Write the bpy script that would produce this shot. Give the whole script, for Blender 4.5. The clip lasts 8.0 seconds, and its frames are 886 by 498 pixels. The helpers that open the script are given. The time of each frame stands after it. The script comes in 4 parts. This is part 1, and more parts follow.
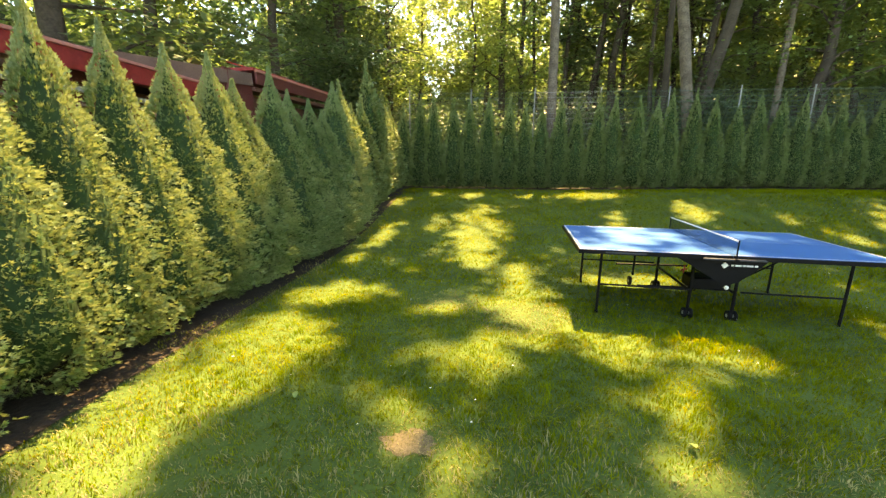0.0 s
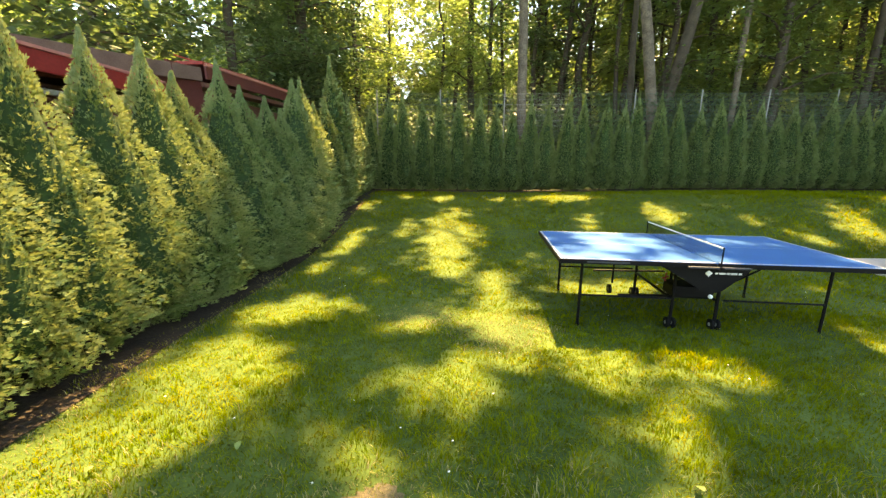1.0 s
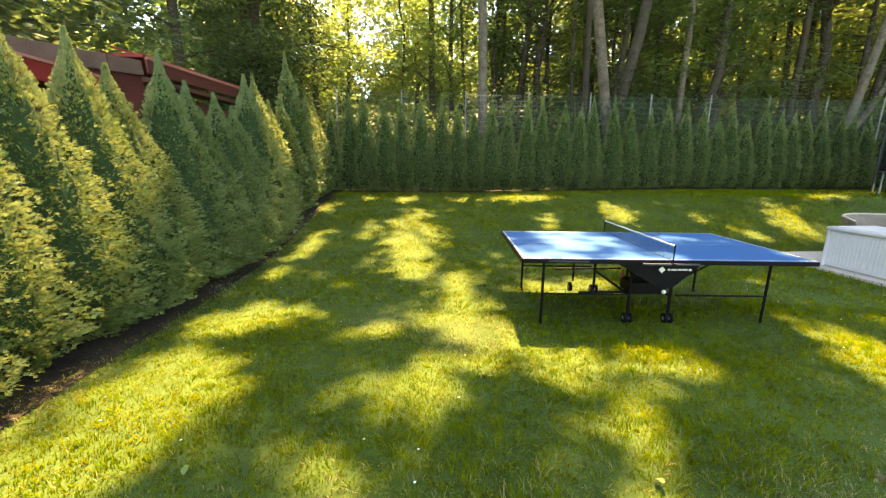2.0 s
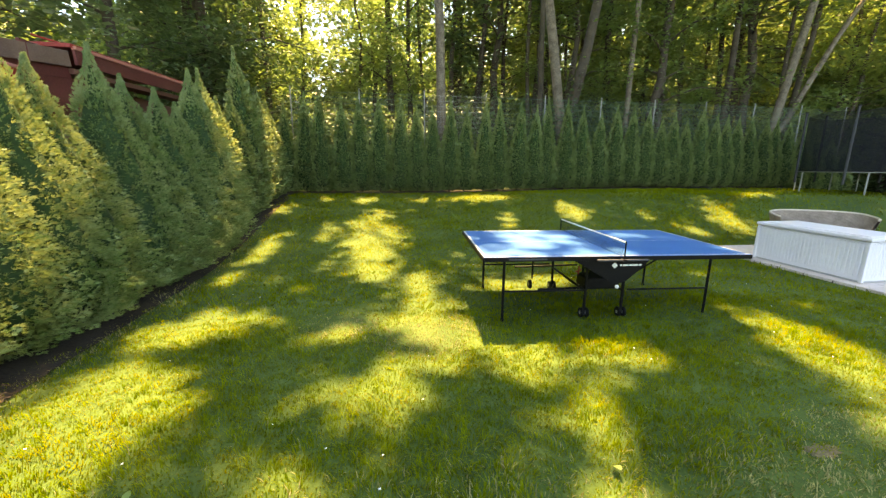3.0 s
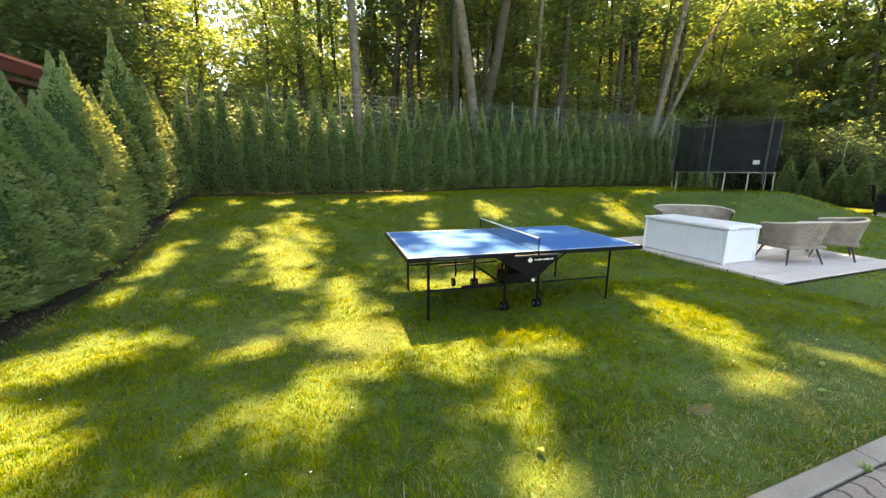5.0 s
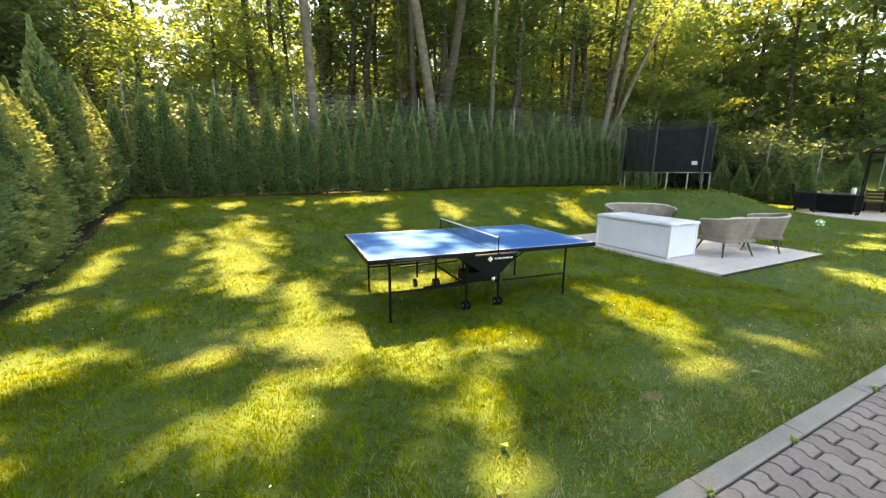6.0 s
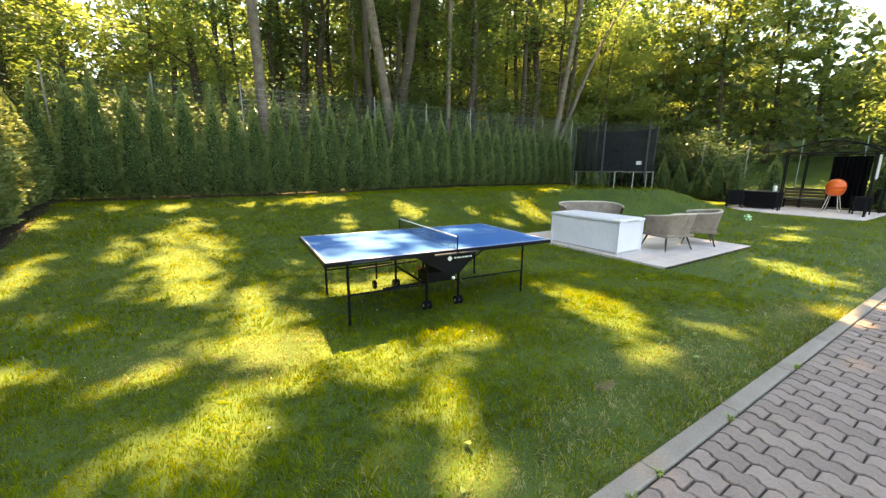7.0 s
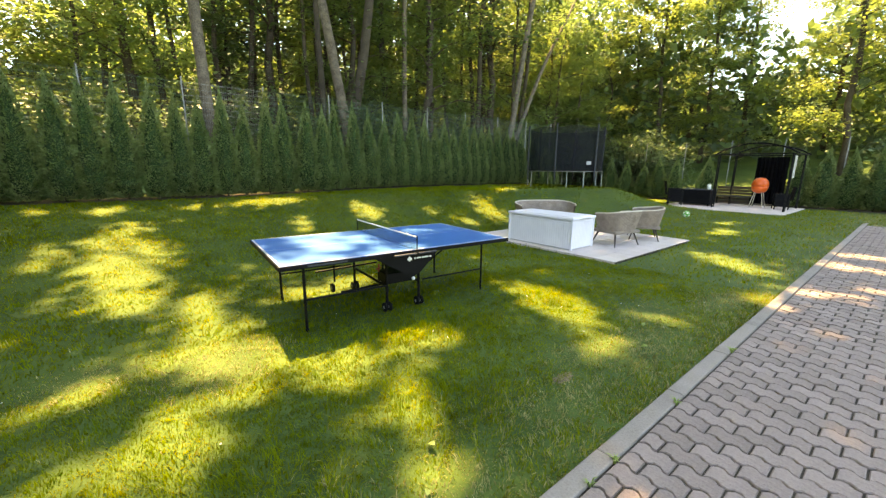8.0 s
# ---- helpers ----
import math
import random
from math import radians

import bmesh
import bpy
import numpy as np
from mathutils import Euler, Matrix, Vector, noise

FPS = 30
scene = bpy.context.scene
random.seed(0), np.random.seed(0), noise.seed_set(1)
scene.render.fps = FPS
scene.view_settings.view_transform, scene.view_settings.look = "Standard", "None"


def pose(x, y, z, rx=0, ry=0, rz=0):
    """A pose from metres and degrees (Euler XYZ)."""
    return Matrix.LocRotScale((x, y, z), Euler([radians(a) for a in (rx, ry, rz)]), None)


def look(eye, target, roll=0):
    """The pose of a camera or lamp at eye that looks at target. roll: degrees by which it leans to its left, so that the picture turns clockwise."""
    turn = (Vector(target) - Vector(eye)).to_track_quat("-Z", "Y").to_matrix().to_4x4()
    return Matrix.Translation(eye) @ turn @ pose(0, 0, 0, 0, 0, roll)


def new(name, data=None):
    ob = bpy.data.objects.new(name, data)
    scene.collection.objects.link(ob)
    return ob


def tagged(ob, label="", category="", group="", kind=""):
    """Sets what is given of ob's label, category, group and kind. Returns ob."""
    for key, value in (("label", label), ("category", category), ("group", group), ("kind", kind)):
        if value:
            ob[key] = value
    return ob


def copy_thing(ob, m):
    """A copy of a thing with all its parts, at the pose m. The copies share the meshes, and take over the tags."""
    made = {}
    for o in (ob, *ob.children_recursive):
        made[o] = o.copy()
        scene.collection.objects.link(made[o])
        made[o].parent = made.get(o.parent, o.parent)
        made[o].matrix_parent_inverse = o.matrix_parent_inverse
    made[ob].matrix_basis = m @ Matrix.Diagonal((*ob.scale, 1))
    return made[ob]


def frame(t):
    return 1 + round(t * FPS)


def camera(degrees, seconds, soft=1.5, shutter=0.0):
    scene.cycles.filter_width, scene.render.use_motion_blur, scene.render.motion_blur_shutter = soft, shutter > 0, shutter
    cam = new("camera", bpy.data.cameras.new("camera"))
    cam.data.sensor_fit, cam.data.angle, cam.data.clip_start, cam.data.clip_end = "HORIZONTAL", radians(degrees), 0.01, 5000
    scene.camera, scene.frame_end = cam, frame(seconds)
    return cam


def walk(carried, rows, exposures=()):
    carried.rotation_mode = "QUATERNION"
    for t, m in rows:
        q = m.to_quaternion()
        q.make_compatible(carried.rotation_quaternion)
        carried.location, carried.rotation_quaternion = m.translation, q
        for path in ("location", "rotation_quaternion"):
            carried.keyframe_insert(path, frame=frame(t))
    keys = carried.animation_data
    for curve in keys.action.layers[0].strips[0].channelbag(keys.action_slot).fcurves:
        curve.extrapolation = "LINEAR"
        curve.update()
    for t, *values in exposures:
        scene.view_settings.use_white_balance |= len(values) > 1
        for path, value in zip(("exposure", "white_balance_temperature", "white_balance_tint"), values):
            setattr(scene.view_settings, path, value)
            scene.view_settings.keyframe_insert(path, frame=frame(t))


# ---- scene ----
# The yard's axes: x along the paved path, y towards the wood, z up from the lawn at the table.
cam = camera(98.5, 8.0, soft=1.4)
PATH = [
    (0.0, -0.949, -3.882, 1.590, 6.49, -12.69, 0.38), (0.5, -0.978, -3.639, 1.601, 4.62, -12.62, 0.36),
    (1.0, -0.976, -3.522, 1.610, 2.13, -12.46, 0.36), (1.5, -0.966, -3.484, 1.613, -0.47, -12.39, 0.38),
    (3.0, -0.953, -3.450, 1.612, -9.12, -12.26, 0.43), (3.5, -0.950, -3.447, 1.612, -11.97, -12.23, 0.45),
    (4.0, -0.951, -3.448, 1.615, -14.90, -12.21, 0.46), (4.5, -0.955, -3.448, 1.619, -17.88, -12.18, 0.48),
    (6.0, -0.951, -3.440, 1.624, -26.80, -12.05, 0.50), (6.5, -0.947, -3.436, 1.625, -29.88, -12.04, 0.50),
    (7.0, -0.940, -3.434, 1.626, -32.93, -12.05, 0.48), (7.5, -0.934, -3.430, 1.625, -35.98, -12.03, 0.47),
    (8.0, -0.929, -3.424, 1.624, -39.08, -12.00, 0.46)]
walk(cam, [(t, pose(x, y, z, 90 + p, 0, w) @ pose(0, 0, 0, 0, 0, r)) for t, x, y, z, w, p, r in PATH],
     exposures=((0.0, 3.02, 9100, 8), (8.0, 3.02, 9100, 8)))

# ---- light ----
SUN = Vector((0.06, 0.37, 0.93)).normalized()          # from the lawn towards the sun
elevation = math.asin(SUN.z)
azimuth = math.atan2(SUN.x, SUN.y)
world = bpy.data.worlds.new("sky")
scene.world = world
world.use_nodes = True
wn = world.node_tree.nodes
sky = wn.new("ShaderNodeTexSky")
sky.sky_type, sky.sun_disc, sky.sun_elevation, sky.sun_rotation = "NISHITA", False, elevation, azimuth
world.node_tree.links.new(sky.outputs[0], wn["Background"].inputs[0])
wn["Background"].inputs[1].default_value = 0.122
lamp = bpy.data.lights.new("sun", "SUN")
lamp.energy, lamp.angle, lamp.color = 4.7, radians(0.6), (1.0, 0.74, 0.42)
sun = new("sun", lamp)
sun.matrix_world = look(SUN * 60, (0, 0, 0))

# ---- materials ----
def material(name, dark, light, scale=8.0, rough=0.6, bump=0.2, fine=60.0, metal=0.0, leaf=0.0, per="island", spread=0.25, glow=(0.35, 0.45, 0.04), spec=0.5, sharp=0.35):
    """A surface with colour that varies at two scales, fine relief and, for leaves, light that passes through."""
    m = bpy.data.materials.new(name)
    m.use_nodes = True
    nt = m.node_tree
    N, L = nt.nodes, nt.links
    b = N["Principled BSDF"]
    b.inputs["Roughness"].default_value, b.inputs["Metallic"].default_value = rough, metal
    b.inputs["Specular IOR Level"].default_value = spec
    tc = N.new("ShaderNodeTexCoord")
    where = tc.outputs["Object"]
    big, small = N.new("ShaderNodeTexNoise"), N.new("ShaderNodeTexNoise")
    big.inputs["Scale"].default_value, big.inputs["Detail"].default_value = scale, 4
    small.inputs["Scale"].default_value, small.inputs["Detail"].default_value = fine, 3
    L.new(where, big.inputs["Vector"]), L.new(where, small.inputs["Vector"])
    add = N.new("ShaderNodeMath")
    add.operation = "ADD"
    L.new(big.outputs[0], add.inputs[0]), L.new(small.outputs[0], add.inputs[1])
    half = N.new("ShaderNodeMapRange")
    half.inputs["From Min"].default_value, half.inputs["From Max"].default_value = 1 - sharp, 1 + sharp
    L.new(add.outputs[0], half.inputs["Value"])
    value = half.outputs[0]
    if spread:
        if per == "island":
            rnd = N.new("ShaderNodeNewGeometry").outputs["Random Per Island"]
        else:
            rnd = N.new("ShaderNodeObjectInfo").outputs["Random"]
        mixv = N.new("ShaderNodeMix")
        mixv.inputs[0].default_value = spread
        L.new(value, mixv.inputs[2]), L.new(rnd, mixv.inputs[3])
        value = mixv.outputs[0]
    col = N.new("ShaderNodeMix")
    col.data_type = "RGBA"
    col.inputs[6].default_value, col.inputs[7].default_value = (*dark, 1), (*light, 1)
    L.new(value, col.inputs[0])
    L.new(col.outputs[2], b.inputs["Base Color"])
    if bump:
        bp = N.new("ShaderNodeBump")
        bp.inputs["Strength"].default_value, bp.inputs["Distance"].default_value = bump, 0.01
        L.new(small.outputs[0], bp.inputs["Height"]), L.new(bp.outputs[0], b.inputs["Normal"])
    if leaf:
        tr = N.new("ShaderNodeBsdfTranslucent")
        tint = N.new("ShaderNodeMix")
        tint.data_type = "RGBA"
        tint.inputs[0].default_value = 0.6
        tint.inputs[7].default_value = (*glow, 1)
        L.new(col.outputs[2], tint.inputs[6]), L.new(tint.outputs[2], tr.inputs["Color"])
        ms = N.new("ShaderNodeMixShader")
        ms.inputs[0].default_value = leaf
        L.new(b.outputs[0], ms.inputs[1]), L.new(tr.outputs[0], ms.inputs[2])
        L.new(ms.outputs[0], N["Material Output"].inputs["Surface"])
    return m


MAT = dict(
    lawn=material("lawn", (0.020, 0.050, 0.005), (0.070, 0.115, 0.012), 0.9, 0.9, 0.6, 45, spread=0),
    blade=material("blade", (0.017, 0.062, 0.004), (0.20, 0.252, 0.010), 2.2, 0.7, 0, 11, leaf=0.38, spread=0.28, glow=(0.51, 0.475, 0.010), spec=0.0, sharp=0.26),
    straw=material("straw", (0.15, 0.135, 0.055), (0.42, 0.38, 0.18), 2, 0.7, 0, 8, leaf=0.25, spread=0.6, glow=(0.46, 0.42, 0.12), spec=0.1),
    thatch=material("thatch", (0.075, 0.066, 0.030), (0.20, 0.155, 0.085), 6, 0.95, 0.9, 55, spread=0),
    soil=material("soil", (0.014, 0.010, 0.007), (0.048, 0.034, 0.022), 3, 0.95, 1.0, 40, spread=0),
    thuja=material("thuja", (0.028, 0.112, 0.014), (0.295, 0.345, 0.16), 2.5, 0.45, 0, 9, leaf=0.28, spread=0.40, glow=(0.35, 0.38, 0.13), spec=0.45, sharp=0.24),
    thuja_gap_shade=material("thuja_gap_shade", (0.012, 0.034, 0.008), (0.028, 0.068, 0.015), 5, 0.9, 0.5, 30, spread=0),
    leaf=material("leaf", (0.040, 0.098, 0.042), (0.21, 0.31, 0.125), 0.5, 0.42, 0, 3, leaf=0.50, spread=0.7, glow=(0.37, 0.48, 0.10), spec=0.6),
    wood_shade=material("wood_shade", (0.006, 0.014, 0.005), (0.035, 0.06, 0.016), 0.6, 0.95, 0.5, 3, spread=0),
    # darker leaf copy; puts the wood's inner shade into the colour
    leaf_dark=material("leaf_dark", (0.022, 0.054, 0.028), (0.14, 0.21, 0.115), 0.7, 0.42, 0, 3, leaf=0.40, spread=0.6, glow=(0.22, 0.32, 0.10), spec=0.6),
    # pale yellow-green leaves; part of the sunlit look is put into the colour
    leaf_pale_lit=material("leaf_pale_lit", (0.06, 0.13, 0.04), (0.28, 0.36, 0.12), 0.5, 0.45, 0, 3, leaf=0.45, spread=0.6, glow=(0.40, 0.46, 0.09), spec=0.35),
    bark=material("bark", (0.03, 0.024, 0.018), (0.095, 0.075, 0.058), 3, 0.9, 1.0, 25, spread=0),
    bark_pale=material("bark_pale", (0.075, 0.060, 0.047), (0.21, 0.172, 0.138), 5, 0.85, 1.0, 26, spread=0, sharp=0.25),
    blue=material("blue", (0.005, 0.105, 0.36), (0.010, 0.135, 0.42), 3, 0.52, 0.03, 80, spread=0, spec=0.6),
    white=material("white", (0.74, 0.74, 0.72), (0.82, 0.82, 0.80), 6, 0.45, 0.05, 60, spread=0),
    black=material("black", (0.003, 0.003, 0.004), (0.008, 0.008, 0.009), 10, 0.5, 0.1, 90, spread=0, spec=0.12),
    line_white=material("line_white", (0.42, 0.44, 0.48), (0.52, 0.54, 0.58), 6, 0.5, 0.05, 60, spread=0),
    resin=material("resin", (0.66, 0.655, 0.74), (0.75, 0.745, 0.83), 3, 0.5, 0.06, 120, spread=0),
    slab=material("slab", (0.48, 0.41, 0.39), (0.68, 0.60, 0.57), 3, 0.8, 0.3, 70, per="object", spread=0.4),
    red=material("red", (0.20, 0.012, 0.014), (0.32, 0.025, 0.024), 2, 0.5, 0.2, 30, spread=0),
    steel=material("steel", (0.20, 0.21, 0.21), (0.34, 0.35, 0.35), 6, 0.5, 0.1, 60, metal=0.3, spread=0),
    green_wire=material("green_wire", (0.05, 0.10, 0.075), (0.09, 0.15, 0.115), 4, 0.45, 0, 40, spread=0),
    grout=material("grout", (0.03, 0.026, 0.02), (0.075, 0.065, 0.05), 5, 0.95, 0.8, 60, spread=0),
    kerb=material("kerb", (0.20, 0.175, 0.155), (0.33, 0.29, 0.26), 5, 0.9, 0.5, 70, per="object", spread=0.3),
    paver=material("paver", (0.170, 0.134, 0.120), (0.34, 0.272, 0.246), 5, 0.88, 0.6, 80, per="object", spread=0.42),
    paver_far=material("paver_far", (0.170, 0.134, 0.120), (0.34, 0.272, 0.246), 5, 0.88, 0.6, 80, spread=0.42),
    grey_plastic=material("grey_plastic", (0.30, 0.31, 0.32), (0.42, 0.43, 0.44), 6, 0.5, 0.1, 60, spread=0),
    orange=material("orange", (0.72, 0.10, 0.015), (0.85, 0.14, 0.02), 4, 0.3, 0.03, 50, spread=0),
    wicker=material("wicker", (0.15, 0.115, 0.095), (0.32, 0.26, 0.215), 8, 0.75, 0.6, 140, spread=0),
    wicker_light=material("wicker_light", (0.46, 0.40, 0.33), (0.62, 0.55, 0.47), 8, 0.7, 0.5, 140, spread=0),
    cushion=material("cushion", (0.30, 0.28, 0.25), (0.40, 0.37, 0.33), 6, 0.95, 0.3, 150, spread=0),
    dark_wood=material("dark_wood", (0.025, 0.016, 0.012), (0.06, 0.038, 0.028), 8, 0.5, 0.2, 60, spread=0),
    foam=material("foam", (0.025, 0.028, 0.035), (0.05, 0.055, 0.065), 6, 0.8, 0.2, 60, spread=0),
    black_cloth=material("black_cloth", (0.004, 0.004, 0.005), (0.010, 0.010, 0.012), 6, 0.9, 0.3, 90, spread=0, spec=0.1),
    green=material("green", (0.06, 0.30, 0.05), (0.10, 0.42, 0.08), 6, 0.4, 0.05, 60, spread=0),
    maroon=material("maroon", (0.085, 0.014, 0.014), (0.15, 0.03, 0.028), 2, 0.6, 0.3, 30, spread=0),
    red_lit=material("red_lit", (0.42, 0.14, 0.12), (0.56, 0.22, 0.19), 3, 0.5, 0.2, 40, spread=0),
    felt=material("felt", (0.13, 0.075, 0.06), (0.23, 0.14, 0.115), 3, 0.9, 0.5, 70, spread=0),
    pale_leaf=material("pale_leaf", (0.16, 0.25, 0.06), (0.28, 0.36, 0.12), 12, 0.5, 0.1, 60, leaf=0.3, spread=0),
    brown=material("brown", (0.075, 0.026, 0.018), (0.16, 0.062, 0.045), 2, 0.7, 0.4, 30, per="object", spread=0.4),
)

def netting():
    """Fine mesh cloth, partly open."""
    m = material("netting", (0.008, 0.009, 0.012), (0.018, 0.020, 0.026), 3, 0.8, 0, 60, spread=0, spec=0.15)
    nt = m.node_tree
    clear, ms = nt.nodes.new("ShaderNodeBsdfTransparent"), nt.nodes.new("ShaderNodeMixShader")
    ms.inputs[0].default_value = 0.42
    nt.links.new(nt.nodes["Principled BSDF"].outputs[0], ms.inputs[1]), nt.links.new(clear.outputs[0], ms.inputs[2])
    nt.links.new(ms.outputs[0], nt.nodes["Material Output"].inputs["Surface"])
    return m


MAT["netting"] = netting()

# ---- building helpers ----
def mesh_of(name, verts, quads, mat, smooth=False):
    """A mesh from arrays of corners and of faces with the same number of corners."""
    verts, quads = np.asarray(verts, float), np.asarray(quads, int)
    me = bpy.data.meshes.new(name)
    n, k = quads.shape
    me.vertices.add(len(verts)), me.loops.add(n * k), me.polygons.add(n)
    me.vertices.foreach_set("co", verts.ravel())
    me.loops.foreach_set("vertex_index", quads.ravel())
    me.polygons.foreach_set("loop_start", np.arange(0, n * k, k))
    me.polygons.foreach_set("use_smooth", np.full(n, smooth))
    me.update(calc_edges=True)
    me.materials.append(MAT[mat] if isinstance(mat, str) else mat)
    return me


def part(name, bm, mat, parent=None, label="", smooth=False):
    """Links a bmesh, or a mesh, as one object under a thing or a part."""
    if isinstance(bm, bpy.types.Mesh):
        me = bm
    else:
        me = bpy.data.meshes.new(name)
        bm.to_mesh(me)
        bm.free()
        me.materials.append(MAT[mat])
        if smooth:
            me.polygons.foreach_set("use_smooth", [True] * len(me.polygons))
    ob = new(name, me)
    ob.parent = parent
    return tagged(ob, label)


def thing(name, label, category, m=None, group="", kind=""):
    ob = new(name)
    ob.empty_display_size = 0.1
    if m is not None:
        ob.matrix_basis = m
    return tagged(ob, label, category, group, kind)


def box(bm, x0, x1, y0, y1, z0, z1, bevel=0.0, m=None):
    """Adds a box between the given limits, its edges rounded."""
    made = bmesh.ops.create_cube(bm, size=1, matrix=Matrix.Translation(((x0 + x1) / 2, (y0 + y1) / 2, (z0 + z1) / 2)) @ Matrix.Diagonal((x1 - x0, y1 - y0, z1 - z0, 1)))["verts"]
    if m is not None:
        bmesh.ops.transform(bm, matrix=m, verts=made)
    if bevel:
        edges = list({e for v in made for e in v.link_edges})
        bmesh.ops.bevel(bm, geom=edges, offset=bevel, segments=2, affect="EDGES", profile=0.5)
    return bm


def tube(bm, points, radii, sides=8):
    """Adds a closed tube through points with a radius at each."""
    points = [Vector(p) for p in points]
    if not hasattr(radii, "__len__"):
        radii = [radii] * len(points)
    rings, side = [], None
    for i, p in enumerate(points):
        d = (points[min(i + 1, len(points) - 1)] - points[max(i - 1, 0)]).normalized()
        if side is None:
            side = d.orthogonal().normalized()
        side = (side - d * side.dot(d)).normalized()
        up = d.cross(side)
        rings.append([bm.verts.new(p + (side * math.cos(a) + up * math.sin(a)) * radii[i]) for a in (k * math.tau / sides for k in range(sides))])
    for a, b in zip(rings, rings[1:]):
        for k in range(sides):
            bm.faces.new((a[k], a[(k + 1) % sides], b[(k + 1) % sides], b[k]))
    bm.faces.new(rings[0][::-1]), bm.faces.new(rings[-1])
    return bm


def lathe(bm, profile, sides=24):
    """Adds a body of revolution from (radius, height) pairs."""
    rings = [[bm.verts.new((r * math.cos(a), r * math.sin(a), z)) for a in (k * math.tau / sides for k in range(sides))] for r, z in profile]
    for a, b in zip(rings, rings[1:]):
        for k in range(sides):
            bm.faces.new((a[k], a[(k + 1) % sides], b[(k + 1) % sides], b[k]))
    bm.faces.new(rings[0][::-1]), bm.faces.new(rings[-1])
    return bm


def smoothstep(a, b, v):
    u = np.clip((np.asarray(v, float) - a) / (b - a), 0, 1)
    return u * u * (3 - 2 * u)


def ground_z(x, y):
    """The lawn: level by the path, rising to the hedge, with a bank behind the patio that ends before the pavilion."""
    x, y = np.asarray(x, float), np.asarray(y, float)
    start = np.interp(x, [-10, 2, 5, 9, 13, 40], [2.4, 2.6, 3.5, 3.5, 2.0, 2.0])
    end = np.interp(x, [-10, 1, 7, 13, 40], [8.8, 8.8, 7.2, 4.8, 4.8])
    u = np.clip((y - start) / (end - start), 0, 1)
    high = 0.74 + 0.14 * smoothstep(0, 9, x)
    return high * (0.6 * u * u * (3 - 2 * u) + 0.4 * u) * (1 - smoothstep(14.5, 18.5, x)) + 4.2 * smoothstep(23.5, 43, x) + 0.06 * np.exp(-((x - 2.75) / 0.5) ** 2 - ((y - 0.2) / 0.7) ** 2)


# ---- ground ----
def sheet(name, xs, ys, mat, lift=0.0):
    X, Y = np.meshgrid(xs, ys, indexing="ij")
    Z = ground_z(X, Y) + lift
    idx = np.arange(X.size).reshape(X.shape)
    q = np.stack([idx[:-1, :-1], idx[1:, :-1], idx[1:, 1:], idx[:-1, 1:]], -1).reshape(-1, 4)
    return mesh_of(name, np.stack([X, Y, Z], -1).reshape(-1, 3), q, mat, True)


xs = np.concatenate([[-800, -200, -60, -30, -15], np.arange(-8, 24.1, 0.35), [26, 28, 31, 34, 37, 40, 43, 46, 80, 250, 800]])
ys = np.concatenate([[-800, -200, -60, -20], np.arange(-8, 12.1, 0.3), [16, 22, 40, 80, 250, 800]])
tagged(new("ground", sheet("ground", xs, ys, "lawn")), "mown lawn with dry patches, rising towards the hedge", "lawn", kind="structure")

# Sunny spots, left open by the added crown leaves: x, y, half-widths, turn.
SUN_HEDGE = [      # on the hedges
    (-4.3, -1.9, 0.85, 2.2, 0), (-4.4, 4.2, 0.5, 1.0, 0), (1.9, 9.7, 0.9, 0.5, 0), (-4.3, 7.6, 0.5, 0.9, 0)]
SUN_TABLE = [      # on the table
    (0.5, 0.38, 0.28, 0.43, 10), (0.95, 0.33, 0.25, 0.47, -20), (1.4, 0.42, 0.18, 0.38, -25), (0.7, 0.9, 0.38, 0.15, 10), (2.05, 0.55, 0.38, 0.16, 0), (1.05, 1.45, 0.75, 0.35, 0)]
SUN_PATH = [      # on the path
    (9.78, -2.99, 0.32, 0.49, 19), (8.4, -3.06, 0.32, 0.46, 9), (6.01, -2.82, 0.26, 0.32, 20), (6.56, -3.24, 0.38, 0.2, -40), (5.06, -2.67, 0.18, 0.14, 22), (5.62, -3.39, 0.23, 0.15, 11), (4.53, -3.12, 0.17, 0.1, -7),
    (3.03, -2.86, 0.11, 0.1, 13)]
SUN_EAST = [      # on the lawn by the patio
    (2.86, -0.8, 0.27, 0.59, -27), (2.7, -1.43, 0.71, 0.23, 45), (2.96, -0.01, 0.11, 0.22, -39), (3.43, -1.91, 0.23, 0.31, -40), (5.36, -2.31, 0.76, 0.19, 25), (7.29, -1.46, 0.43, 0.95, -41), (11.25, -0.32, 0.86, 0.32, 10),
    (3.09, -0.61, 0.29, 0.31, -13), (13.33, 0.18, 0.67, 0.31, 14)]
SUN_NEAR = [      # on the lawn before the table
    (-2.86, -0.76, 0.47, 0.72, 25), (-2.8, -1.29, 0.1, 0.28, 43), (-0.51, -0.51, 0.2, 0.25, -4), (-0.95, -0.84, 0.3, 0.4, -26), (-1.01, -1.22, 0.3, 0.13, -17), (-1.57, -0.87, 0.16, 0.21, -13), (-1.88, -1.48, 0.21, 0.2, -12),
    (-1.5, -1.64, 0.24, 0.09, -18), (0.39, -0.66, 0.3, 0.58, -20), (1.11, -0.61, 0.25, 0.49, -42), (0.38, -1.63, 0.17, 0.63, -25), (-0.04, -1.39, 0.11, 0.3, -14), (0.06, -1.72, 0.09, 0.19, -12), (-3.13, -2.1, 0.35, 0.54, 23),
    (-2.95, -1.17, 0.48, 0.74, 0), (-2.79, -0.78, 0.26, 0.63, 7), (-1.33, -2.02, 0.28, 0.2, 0)]
